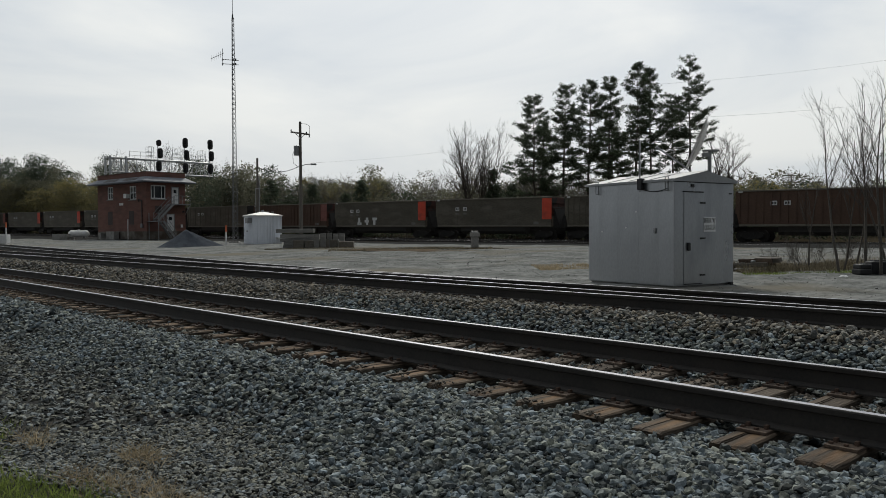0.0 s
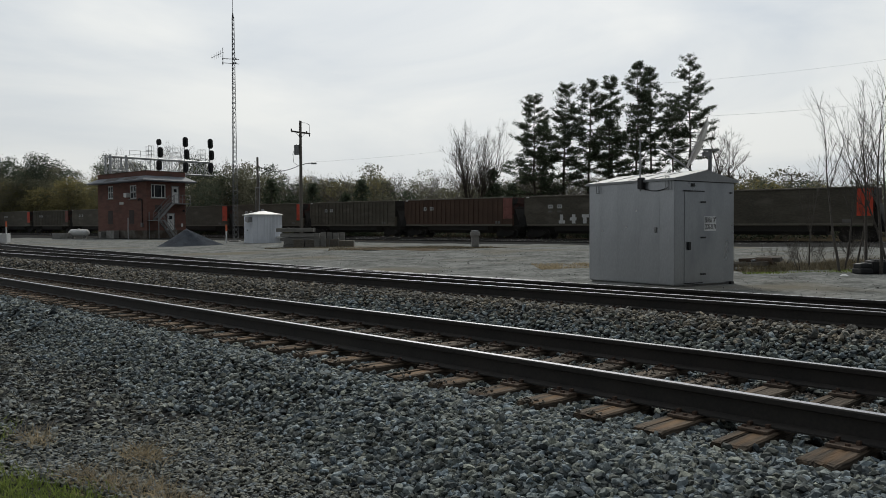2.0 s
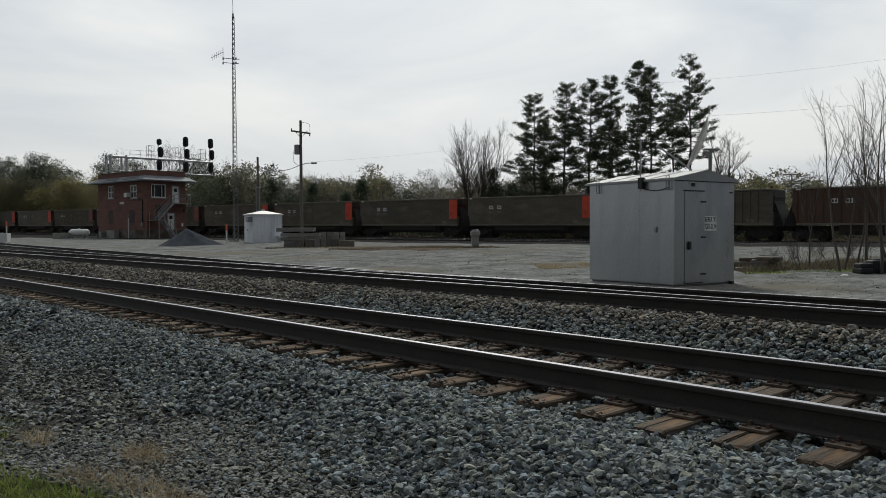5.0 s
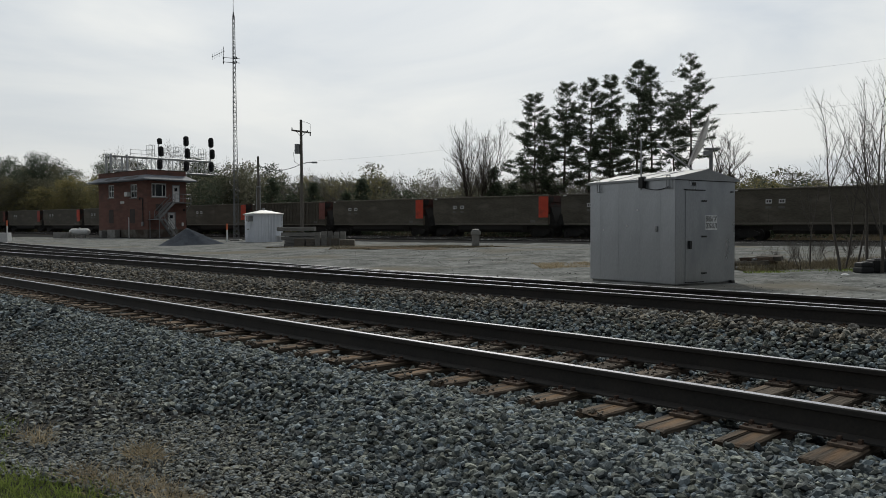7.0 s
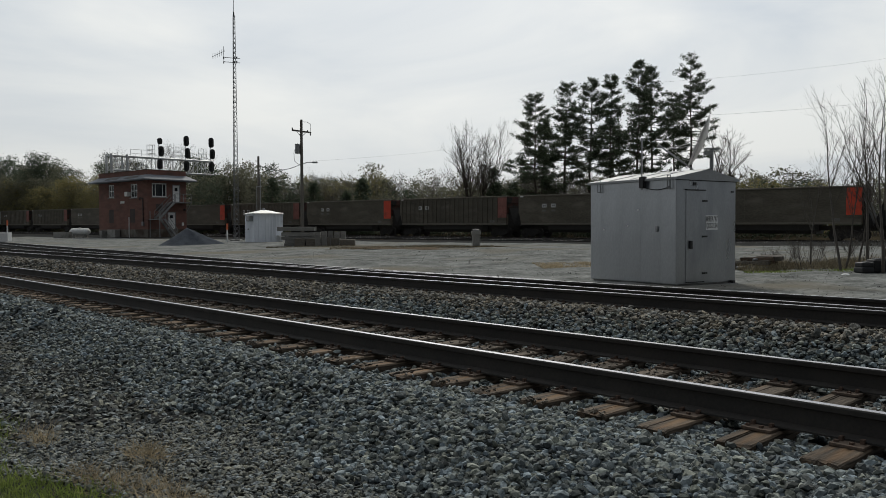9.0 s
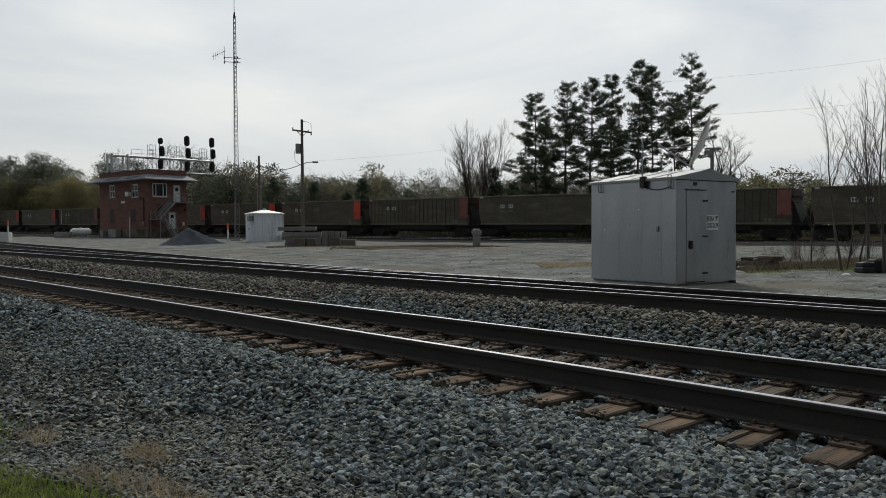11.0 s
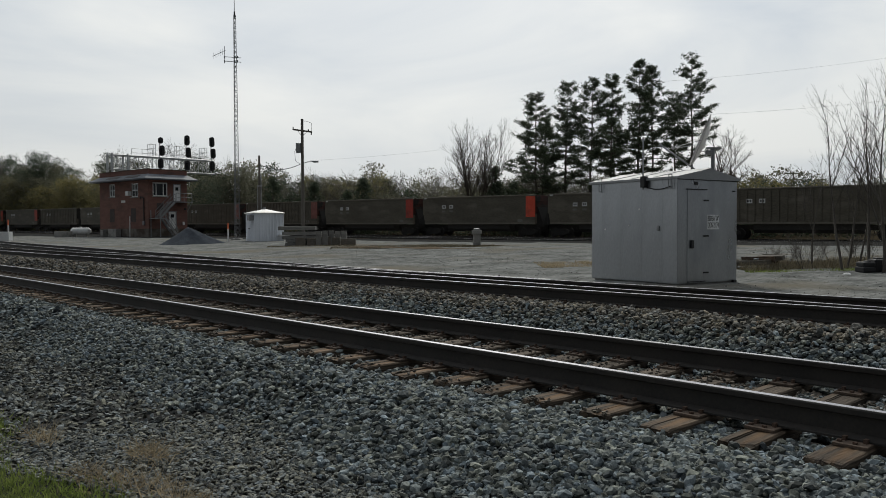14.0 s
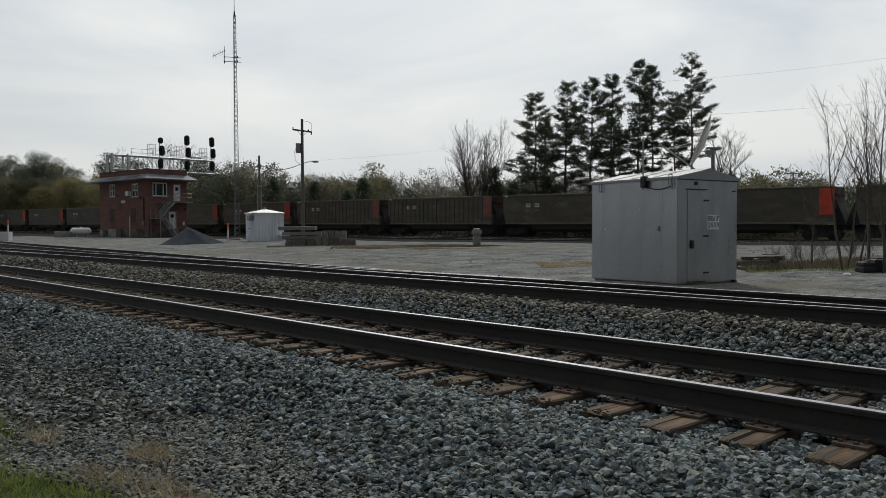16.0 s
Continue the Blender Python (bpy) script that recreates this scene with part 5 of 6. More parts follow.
def build_dish():
    """Satellite dish seen nearly edge-on, on a post behind the hut."""
    t = thing("satellite_dish", stand(6.6, 20.6), "pale satellite dish on a steel post behind the hut", "satellite dish")
    # post and cap
    part("post", tube((0.50, 0, -0.1), (0.50, 0, 3.46), 0.05, seg=10), M["galv_dark"], t)
    part("post_cap", box(0.32, 0.70, -0.05, 0.05, 3.45, 3.50, bevel=0.01), M["galv_dark"], t)
    # bowl
    bm = bmesh.new()
    n, rr = 32, 0.76
    rings = []
    for j in range(7):
        r = rr * j / 6
        rings.append([bm.verts.new((r * math.cos(2 * math.pi * i / n), r * math.sin(2 * math.pi * i / n), 0.16 * (r / rr) ** 2)) for i in range(n)])
    for j in range(6):
        for i in range(n):
            k = (i + 1) % n
            if j == 0:
                continue
            bm.faces.new((rings[j][i], rings[j + 1][i], rings[j + 1][k], rings[j][k]))
    bm.faces.new(rings[1])
    for v in list(rings[0]):
        bm.verts.remove(v)
    r = bmesh.ops.solidify(bm, geom=bm.faces[:], thickness=0.03)
    # the bowl looks left and up, a little towards the viewer
    look_to = Vector((-0.88, 0.21, 0.36)).normalized()
    q = look_to.to_track_quat("Z", "Y").to_matrix().to_4x4()
    m = Matrix.Translation((0.30, 0.0, 3.60)) @ q
    part("bowl", bm, M["dish"], t, "pale grey parabolic bowl", m=m, smooth=True)
    arm = bmesh.new()
    tube_bm(arm, (0.02, 0.0, 2.92), (-0.82, 0.2, 3.58), 0.022, seg=6)
    tube_bm(arm, (0.24, 0.5, 3.62), (-0.55, 0.2, 3.48), 0.009, seg=6)
    tube_bm(arm, (0.22, -0.5, 3.68), (-0.55, 0.2, 3.50), 0.009, seg=6)
    a = part("feed_arm", arm, M["galv_dark"], t)
    part("feed_horn", tube((-0.78, 0.2, 3.54), (-0.86, 0.2, 3.60), 0.035, 0.045, 10), M["galv_dark"], a)
    part("mount", box(0.30, 0.5, -0.06, 0.06, 3.3, 3.42, bevel=0.02), M["galv_dark"], t)
    return t


M["dish"] = mat("dish_paint", (0.5, 0.5, 0.49), (0.6, 0.6, 0.59), 1.5, 18.0, 0.55, bump=0.05, dist=0.002, stain=(0.42, 0.41, 0.39), stain_scale=1.2)
build_dish()


# ---------- plants ----------
class Sticks:
    """Collects tapered rods and small leaf blades, then makes meshes from them at once."""

    def __init__(self):
        self.a, self.b, self.ra, self.rb = [], [], [], []

    def add(self, p, q, r0, r1):
        self.a.append(tuple(p)), self.b.append(tuple(q)), self.ra.append(r0), self.rb.append(r1)

    def mesh(self, name, material, seg=4):
        A, B = np.array(self.a), np.array(self.b)
        ra, rb = np.array(self.ra), np.array(self.rb)
        d = B - A
        d /= np.linalg.norm(d, axis=1, keepdims=True) + 1e-9
        ref = np.where(np.abs(d[:, 2:3]) < 0.9, np.array([[0, 0, 1.0]]), np.array([[1.0, 0, 0]]))
        u = np.cross(d, ref)
        u /= np.linalg.norm(u, axis=1, keepdims=True)
        w = np.cross(d, u)
        n = len(A)
        V = np.zeros((n, 2 * seg, 3))
        for k in range(seg):
            a = 2 * math.pi * k / seg
            o = u * math.cos(a) + w * math.sin(a)
            V[:, k] = A + o * ra[:, None]
            V[:, seg + k] = B + o * rb[:, None]
        F = []
        base = (np.arange(n) * 2 * seg)[:, None]
        for k in range(seg):
            k2 = (k + 1) % seg
            F.append(base + np.array([[k, k2, seg + k2, seg + k]]))
        return quads(name, V.reshape(-1, 3), np.concatenate(F), material)


def quads(name, V, F, material):
    """A mesh straight from arrays of points and of faces with equal corner counts."""
    me = bpy.data.meshes.new(name)
    n, c = F.shape
    me.vertices.add(len(V))
    me.vertices.foreach_set("co", np.ascontiguousarray(V, dtype=np.float32).ravel())
    me.loops.add(n * c)
    me.loops.foreach_set("vertex_index", np.ascontiguousarray(F, dtype=np.int32).ravel())
    me.polygons.add(n)
    me.polygons.foreach_set("loop_start", np.arange(0, n * c, c, dtype=np.int32))
    me.polygons.foreach_set("use_smooth", np.zeros(n, dtype=bool))
    me.materials.append(material)
    me.update(calc_edges=True)
    me.validate()
    return me


def blades(name, C, D, length, width, material, rng):
    """Leaf or needle blades: thin triangles from points C along D."""
    n = len(C)
    D = D / (np.linalg.norm(D, axis=1, keepdims=True) + 1e-9)
    r = rng.normal(size=(n, 3))
    s = np.cross(D, r)
    s /= np.linalg.norm(s, axis=1, keepdims=True) + 1e-9
    L = (length * rng.uniform(0.6, 1.3, n))[:, None]
    Wd = (width * rng.uniform(0.6, 1.3, n))[:, None]
    V = np.stack([C - s * Wd, C + s * Wd, C + D * L], 1).reshape(-1, 3)
    F = np.arange(n * 3).reshape(n, 3)
    return quads(name, V, F, material)


def grow(st, rnd, p, d, length, r, depth, spread=0.55, up=0.12, tips=None, kids=3, keep=0.72, n=3):
    """A limb in a few bent segments that forks."""
    pts = [Vector(p)]
    dd = Vector(d).normalized()
    last = 1 if depth == 0 and n == 2 else n
    for i in range(last):
        dd = (dd + Vector((rnd.gauss(0, .10), rnd.gauss(0, .10), rnd.gauss(0, .06) + up * 0.3))).normalized()
        q = pts[-1] + dd * (length / last)
        st.add(pts[-1], q, r * (1 - 0.25 * i / n * 1.3), r * (1 - 0.25 * (i + 1) / n * 1.3))
        pts.append(q)
    if depth == 0:
        if tips is not None:
            tips.append(pts[-1])
        return
    for k in range(kids):
        i = rnd.randint(1, n) if k else n
        side = Vector((rnd.gauss(0, 1), rnd.gauss(0, 1), rnd.gauss(0, .6)))
        side = (side - dd * side.dot(dd)).normalized()
        nd = (dd + side * spread * rnd.uniform(0.6, 1.3) + Vector((0, 0, up))).normalized()
        grow(st, rnd, pts[i], nd, length * keep * rnd.uniform(0.8, 1.1), r * (0.62 if k else 0.68), depth - 1, spread, up, tips, kids, keep, n)


def bare_tree(m, height, seed, label, stems=1, spread=0.5, depth=4, lean=0.15, r=0.12, name="bare_tree", material=None, kids=3, category="tree", group="bare trees"):
    rnd = random.Random(seed)
    t = thing(name, m, label, category, group)
    trunk, crown = Sticks(), Sticks()
    for s in range(stems):
        a = rnd.uniform(0, 6.28)
        d = Vector((math.cos(a) * lean, math.sin(a) * lean, 1)).normalized()
        p = Vector((math.cos(a) * 0.15 * (stems > 1), math.sin(a) * 0.15 * (stems > 1), -0.15))
        h = height * rnd.uniform(0.85, 1.0)
        n = 7
        for i in range(n):
            d = (d + Vector((rnd.gauss(0, .05), rnd.gauss(0, .05), 0.03))).normalized()
            q = p + d * (h * 0.8 / n)
            r0, r1 = r * (1 - 0.12 * i), r * (1 - 0.12 * (i + 1))
            trunk.add(p, q, r0, r1)
            if i >= 2:
                for k in range(2):
                    b = rnd.uniform(0, 6.28)
                    nd = (d + Vector((math.cos(b), math.sin(b), 0.25)) * spread * 1.3).normalized()
                    grow(crown, rnd, q, nd, h * 0.16 * (1.25 - 0.09 * i), r1 * 0.5, depth - 2, spread, 0.14, None, kids)
            p = q
        grow(crown, rnd, p, d, h * 0.11, r * 0.2, depth - 2, spread, 0.14, None, kids)
    mt = material or M["bark"]
    tr = new("trunk", trunk.mesh("trunk", mt, 7))
    tr.parent = t
    cr = new("crown", crown.mesh("crown", mt, 3))
    cr.parent = t
    return t


def pine(m, height, seed, base_frac=0.3, width=2.6, lean=0.0):
    """Scots-like pine: bare lower trunk, layered limbs with ragged needle tufts."""
    rnd = random.Random(seed)
    rng = np.random.default_rng(seed)
    t = thing("pine_tree", m, "tall dark pine with layered ragged branches", "tree", "pine row")
    tk, limbs = Sticks(), Sticks()
    n = 14
    pts = []
    x = y = 0.0
    for i in range(n + 1):
        q = i / n
        pts.append(Vector((x + lean * height * q, y, height * q - 0.2 * (i == 0))))
        x += rnd.gauss(0, .05)
        y += rnd.gauss(0, .05)
    for i in range(n):
        tk.add(pts[i], pts[i + 1], 0.19 * (1 - 0.9 * i / n), 0.19 * (1 - 0.9 * (i + 1) / n))
    C, D = [], []

    def at_h(z):
        i = min(n - 1, int(z / height * n))
        return pts[i].lerp(pts[i + 1], z / height * n - i)

    z = height * base_frac
    while z < height * 0.985:
        q = (z - height * base_frac) / (height * (1 - base_frac))
        # a rounded spindle: widest a third of the way up, ragged from whorl to whorl
        reach = 1.22 * width * (1 - q) ** 0.62 * (0.62 + 0.38 * min(1, q * 3.0)) * rnd.uniform(0.78, 1.08) + 0.22
        for k in range(rnd.choice((4, 5, 5, 6)) if q > 0.22 else rnd.choice((2, 3, 3))):
            if rnd.random() < 0.12:
                continue
            a = rnd.uniform(0, 6.28)
            L = reach * rnd.uniform(0.5, 1.15)
            d = Vector((math.cos(a), math.sin(a), rnd.uniform(-0.16, 0.10) + 0.55 * q * q))
            p = at_h(z)
            mid = p + d * (L * 0.55) - Vector((0, 0, 0.05 * L))
            e = p + d * L + Vector((0, 0, 0.08 * L))
            limbs.add(p, mid, 0.05 * (1 - 0.6 * q), 0.032 * (1 - 0.6 * q))
            limbs.add(mid, e, 0.032 * (1 - 0.6 * q), 0.008)
            side = Vector((-d.y, d.x, 0)).normalized()
            # flat sprays: side twigs off the outer limb, each with a pad of needles
            for j in range(max(4, int(L * 4.5))):
                f = rnd.uniform(0.30, 1.0)
                root = p.lerp(mid, f / 0.55) if f < 0.55 else mid.lerp(e, (f - 0.55) / 0.45)
                tw = side * rnd.uniform(-1, 1) * (0.16 + 0.30 * L * (1.1 - f)) + d * (0.12 * L) + Vector((0, 0, rnd.uniform(0.0, 0.16)))
                tip = root + tw
                if j % 2:
                    limbs.add(root, tip, 0.012, 0.005)
                for _ in range(22):
                    g = rnd.uniform(0.25, 1.1)
                    c = root + tw * g
                    C.append((c.x + rnd.gauss(0, .15), c.y + rnd.gauss(0, .15), c.z + rnd.gauss(0.04, .12)))
                    D.append((rnd.gauss(0, 1) + tw.x, rnd.gauss(0, 1) + tw.y, rnd.gauss(0.3, 0.5)))
        z += rnd.uniform(0.40, 0.66)
    # dead snags below the crown
    for k in range(7):
        zz = height * rnd.uniform(0.1, base_frac + 0.1)
        a = rnd.uniform(0, 6.28)
        p = at_h(zz)
        limbs.add(p, p + Vector((math.cos(a), math.sin(a), rnd.uniform(-.2, .2))) * rnd.uniform(0.5, 1.8), 0.03, 0.008)
    for nm, me in (("trunk", tk.mesh("trunk", M["bark"], 8)), ("limb", limbs.mesh("limb", M["bark"], 4)),
                   ("crown", blades("crown", np.array(C), np.array(D), 0.24, 0.050, M["needle"], rng))):
        o = new(nm, me)
        o.parent = t
        if nm == "limb":
            tagged(o, kind="stuff")
    return t


# the row of pines behind the far line: u, v, height
for i, (u, v, hh, wd, ln, bf) in enumerate(((10.7, 91, 16.6, 3.6, 0.0, 0.24), (14.3, 92, 18.2, 3.0, 0.02, 0.30), (16.9, 90, 18.3, 2.9, 0.0, 0.30), (19.6, 91, 18.6, 2.8, 0.0, 0.30),
                                            (22.7, 90, 20.2, 2.6, 0.0, 0.34), (25.0, 93, 20.3, 2.6, 0.0, 0.34), (27.9, 94, 16.6, 1.6, -0.03, 0.5), (28.7, 90, 21.1, 3.1, 0.0, 0.40),
                                            (12.3, 97, 14.6, 2.4, 0.0, 0.2), (21.3, 97, 15.0, 2.4, 0.0, 0.2))):
    pine(stand(u, v, 37 * i), hh, 20 + i, bf, wd, ln)


def evergreen(m, height, seed, width, label):
    """Rounded dark evergreen: foliage down to the ground."""
    rnd = random.Random(seed)
    rng = np.random.default_rng(seed)
    t = thing("evergreen_tree", m, label, "tree", "evergreens")
    tk = Sticks()
    tk.add((0, 0, -0.2), (0, 0, height * 0.92), 0.16, 0.03)
    C, D = [], []
    for k in range(int(130 * height / 8)):
        z = height * rnd.random() ** 0.85
        q = z / height
        r = width * (1 - q) ** 0.7 * min(1, 0.45 + 2.2 * q) * rnd.uniform(0.5, 1.08)
        a = rnd.uniform(0, 6.28)
        c = Vector((r * math.cos(a), r * math.sin(a), z))
        if k % 3 == 0:
            tk.add((0, 0, max(0.2, z - 0.3 * r)), tuple(c), 0.03, 0.008)
        for _ in range(24):
            C.append(tuple(c + Vector((rnd.gauss(0, .26), rnd.gauss(0, .26), rnd.gauss(0, .16)))))
            D.append((c.x * 0.3 + rnd.gauss(0, 1), c.y * 0.3 + rnd.gauss(0, 1), rnd.gauss(0.3, .7)))
    for nm, me in (("trunk", tk.mesh("trunk", M["bark"], 6)), ("crown", blades("crown", np.array(C), np.array(D), 0.32, 0.08, M["cedar"], rng))):
        o = new(nm, me)
        o.parent = t
    return t


evergreen(stand(-10.9, 105, 0), 7.6, 3, 2.4, "rounded dark evergreen behind the train")
evergreen(stand(-13.4, 108, 0), 6.2, 4, 2.0, "small dark evergreen behind the train")
evergreen(stand(6.0, 92, 0), 8.0, 5, 2.3, "young evergreen below the pine row")
evergreen(stand(8.6, 95, 0), 6.5, 6, 2.2, "young evergreen below the pine row")
evergreen(stand(-18.6, 112, 0), 7.6, 9, 2.2, "dark narrow evergreen among bare trees")
evergreen(stand(-24.6, 112, 0), 8.2, 10, 2.4, "dark narrow evergreen among bare trees")
evergreen(stand(48.0, 118, 0), 8.6, 12, 3.0, "dark evergreen beyond the far line")
evergreen(stand(51.5, 121, 0), 8.0, 13, 2.8, "dark evergreen beyond the far line")

bare_tree(stand(3.9, 92, 0), 13.9, 41, "tall bare multi-stemmed tree behind the train", stems=8, spread=0.42, depth=5, lean=0.20, r=0.15)
bare_tree(stand(32.6, 88, 0), 13.4, 32, "bare spreading tree beyond the far line", stems=2, spread=0.85, depth=5, lean=0.10, r=0.23, kids=3)
bare_tree(stand(-55.0, 142, 0), 16.2, 33, "bare spreading tree behind the tower", stems=4, spread=0.7, depth=5, lean=0.3, r=0.21)
bare_tree(stand(-46.5, 140, 0), 16.4, 36, "bare spreading tree behind the tower", stems=4, spread=0.7, depth=5, lean=0.3, r=0.21)
bare_tree(stand(-38.0, 140, 0), 14.0, 37, "bare spreading tree behind the tower", stems=4, spread=0.7, depth=5, lean=0.3, r=0.19)

# saplings and brush on the near side of the far line
for i, (u, v, hh, st, rr) in enumerate(((11.75, 22.9, 6.1, 1, 0.045), (12.45, 22.0, 6.4, 1, 0.05), (12.75, 23.3, 6.6, 1, 0.05), (13.25, 22.6, 6.2, 2, 0.045),
                                        (12.2, 23.6, 5.2, 1, 0.035), (11.3, 23.9, 4.2, 1, 0.03), (13.6, 23.4, 5.6, 2, 0.04), (12.9, 24.2, 4.6, 1, 0.035))):
    bare_tree(stand(u, v, 50 * i), hh, 60 + i, "slender bare grey sapling at the yard edge", stems=st, spread=0.42, depth=4, lean=0.13, r=rr, name="sapling", kids=3, group="saplings", material=M["twig"])
for i, (u, v, hh) in enumerate(((10.95, 23.6, 1.6), (10.6, 24.6, 1.1), (11.6, 24.4, 1.3), (12.5, 24.6, 1.5), (13.2, 24.5, 1.6))):
    bare_tree(stand(u, v, 50 * i), hh, 80 + i, "bare tangled shrub at the yard edge", stems=6, spread=0.6, depth=4, lean=0.5, r=0.012, name="shrub", group="shrubs", category="shrub", material=M["twig"])


def far_woods():
    """The belt of spring woods beyond the far line: bare twig crowns, budding and russet foliage."""
    rnd = random.Random(77)
    rng = np.random.default_rng(77)
    st = Sticks()
    leaf = {"spring": ([], []), "russet": ([], []), "cedar": ([], []), "blossom": ([], [])}

    def puff(kind, u, v, h, w, dens=1.0, size=0.5):
        if abs(u) > 0.64 * v:
            return
        x, y = site(u, v)
        z0 = gz(x, y)
        C, D = leaf[kind]
        for k in range(int(56 * dens * w * h / 12)):
            q = rnd.random()
            z = h * (0.12 + 0.88 * q)
            r = w * math.sqrt(max(0.03, 1 - (2 * q - 0.85) ** 2 * 0.72)) * rnd.uniform(0.3, 1.05)
            a = rnd.uniform(0, 6.28)
            for _ in range(13):
                C.append((x + r * math.cos(a) + rnd.gauss(0, size * .8), y + r * math.sin(a) + rnd.gauss(0, size * .8), z0 + z + rnd.gauss(0, size * .55)))
                D.append((rnd.gauss(0, 1), rnd.gauss(0, 1), rnd.gauss(.2, .8)))

    def bare(u, v, h, spread=0.7, depth=3):
        if abs(u) > 0.64 * v:
            return
        x, y = site(u, v)
        p = Vector((x, y, gz(x, y) - 0.2))
        for s in range(2):
            a = rnd.uniform(0, 6.28)
            grow(st, rnd, p, Vector((math.cos(a) * .25, math.sin(a) * .25, 1)), h * 0.29, 0.075, depth + 1, spread, 0.14, None, 3, 0.72, 2)

    def behind(s, off):
        p = far_point(s, off)
        return (p.x * math.cos(HEADING) + p.y * math.sin(HEADING), -p.x * math.sin(HEADING) + p.y * math.cos(HEADING))

    # left flank: russet and olive thicket with dark tops behind
    for k in range(84):
        u, v = behind(rnd.uniform(-260, -120), rnd.uniform(9, 26))
        puff(rnd.choice(("russet", "spring", "spring", "russet")), u, v, rnd.uniform(7.5, 11.5), rnd.uniform(3.0, 4.8), 1.5, 0.6)
    for k in range(56):
        u, v = behind(rnd.uniform(-340, -150), rnd.uniform(30, 44))
        if u > -0.465 * v:
            continue
        puff("cedar" if k % 2 else "spring", u, v, rnd.uniform(15.5, 20.0), rnd.uniform(3.2, 5.0), 1.2, 0.7)
    for k in range(40):
        u, v = behind(rnd.uniform(-330, -100), rnd.uniform(22, 46))
        bare(u, v, rnd.uniform(12, 17))
    # middle: mixed budding and bare trees, lower to the right
    for k in range(140):
        u, v = behind(rnd.uniform(-130, -50), rnd.uniform(14, 40))
        hh = 11.4 - 1.8 * sm(-30, 2, u) + rnd.uniform(-1.5, 1.2)
        puff(rnd.choice(("spring", "spring", "cedar", "russet")) if u < -6 else "spring", u, v, float(hh) * rnd.uniform(0.7, 1.0), rnd.uniform(2.0, 3.4), 0.8 if u < -10 else 0.3, 0.5)
    for k in range(150):
        u, v = behind(rnd.uniform(-125, -45), rnd.uniform(12, 45))
        bare(u, v, float(12.6 - 1.2 * sm(-40, 0, u)) + rnd.uniform(-1.5, 1.6))
    # under and behind the pines, and on to the right
    for k in range(56):
        u = rnd.uniform(4, 90)
        bare(u, rnd.uniform(100, 140), rnd.uniform(8.0, 12.0))
    for k in range(64):
        u = rnd.uniform(2, 92)
        puff(rnd.choice(("cedar", "spring")), u, rnd.uniform(100, 140), rnd.uniform(4.0, 7.0), rnd.uniform(2.2, 3.5), 0.7, 0.5)
    for k in range(18):
        puff("cedar" if k % 3 else "spring", rnd.uniform(-102, -68), rnd.uniform(166, 180), rnd.uniform(13.5, 17.0), rnd.uniform(2.6, 4.2), 1.2, 0.7)
    for k in range(14):
        puff(rnd.choice(("russet", "spring")), rnd.uniform(-98, -76), rnd.uniform(160, 166), rnd.uniform(9.0, 11.5), rnd.uniform(3.0, 4.4), 1.4, 0.6)
    for k in range(46):
        puff(rnd.choice(("cedar", "spring", "spring")), rnd.uniform(26, 78), rnd.uniform(92, 120), rnd.uniform(5.5, 8.5), rnd.uniform(2.0, 3.4), 0.9, 0.5)
    for k in range(30):
        bare(rnd.uniform(28, 80), rnd.uniform(92, 120), rnd.uniform(8.5, 12.0))
    for k in range(70):
        u, v = behind(rnd.uniform(-100, -22), rnd.uniform(12, 26))
        puff(rnd.choice(("spring", "cedar", "spring", "russet")), u, v, rnd.uniform(4.0, 6.6), rnd.uniform(2.0, 3.2), 1.0, 0.5)
    # low brush close behind the train
    for k in range(150):
        u, v = behind(rnd.uniform(-210, 25), rnd.uniform(5.5, 8.5))
        puff("cedar", u, v, rnd.uniform(1.8, 3.4), rnd.uniform(1.2, 2.0), 1.5, 0.4)
    # budding trees between the tower and the mast
    for k in range(26):
        v = rnd.uniform(118, 134)
        puff(rnd.choice(("spring", "spring", "cedar")), v * rnd.uniform(-0.35, -0.22), v, rnd.uniform(9.0, 12.2), rnd.uniform(2.0, 3.2), 0.8, 0.55)
    # a blossoming tree near the radio mast
    puff("blossom", -34.3, 126, 8.6, 1.7, 0.30, 0.35)
    w = thing("far_woods", pose(0, 0, 0), "belt of bare and budding spring woods", "woods", kind="stuff")
    o = new("bare_branches", st.mesh("bare_branches", M["wood_twig"], 3))
    o.parent = w
    for k, (C, D) in leaf.items():
        if C:
            o = new(k + "_foliage", blades(k + "_foliage", np.array(C), np.array(D), 0.28, 0.105, M[k], rng))
            o.parent = w
    return w


far_woods()


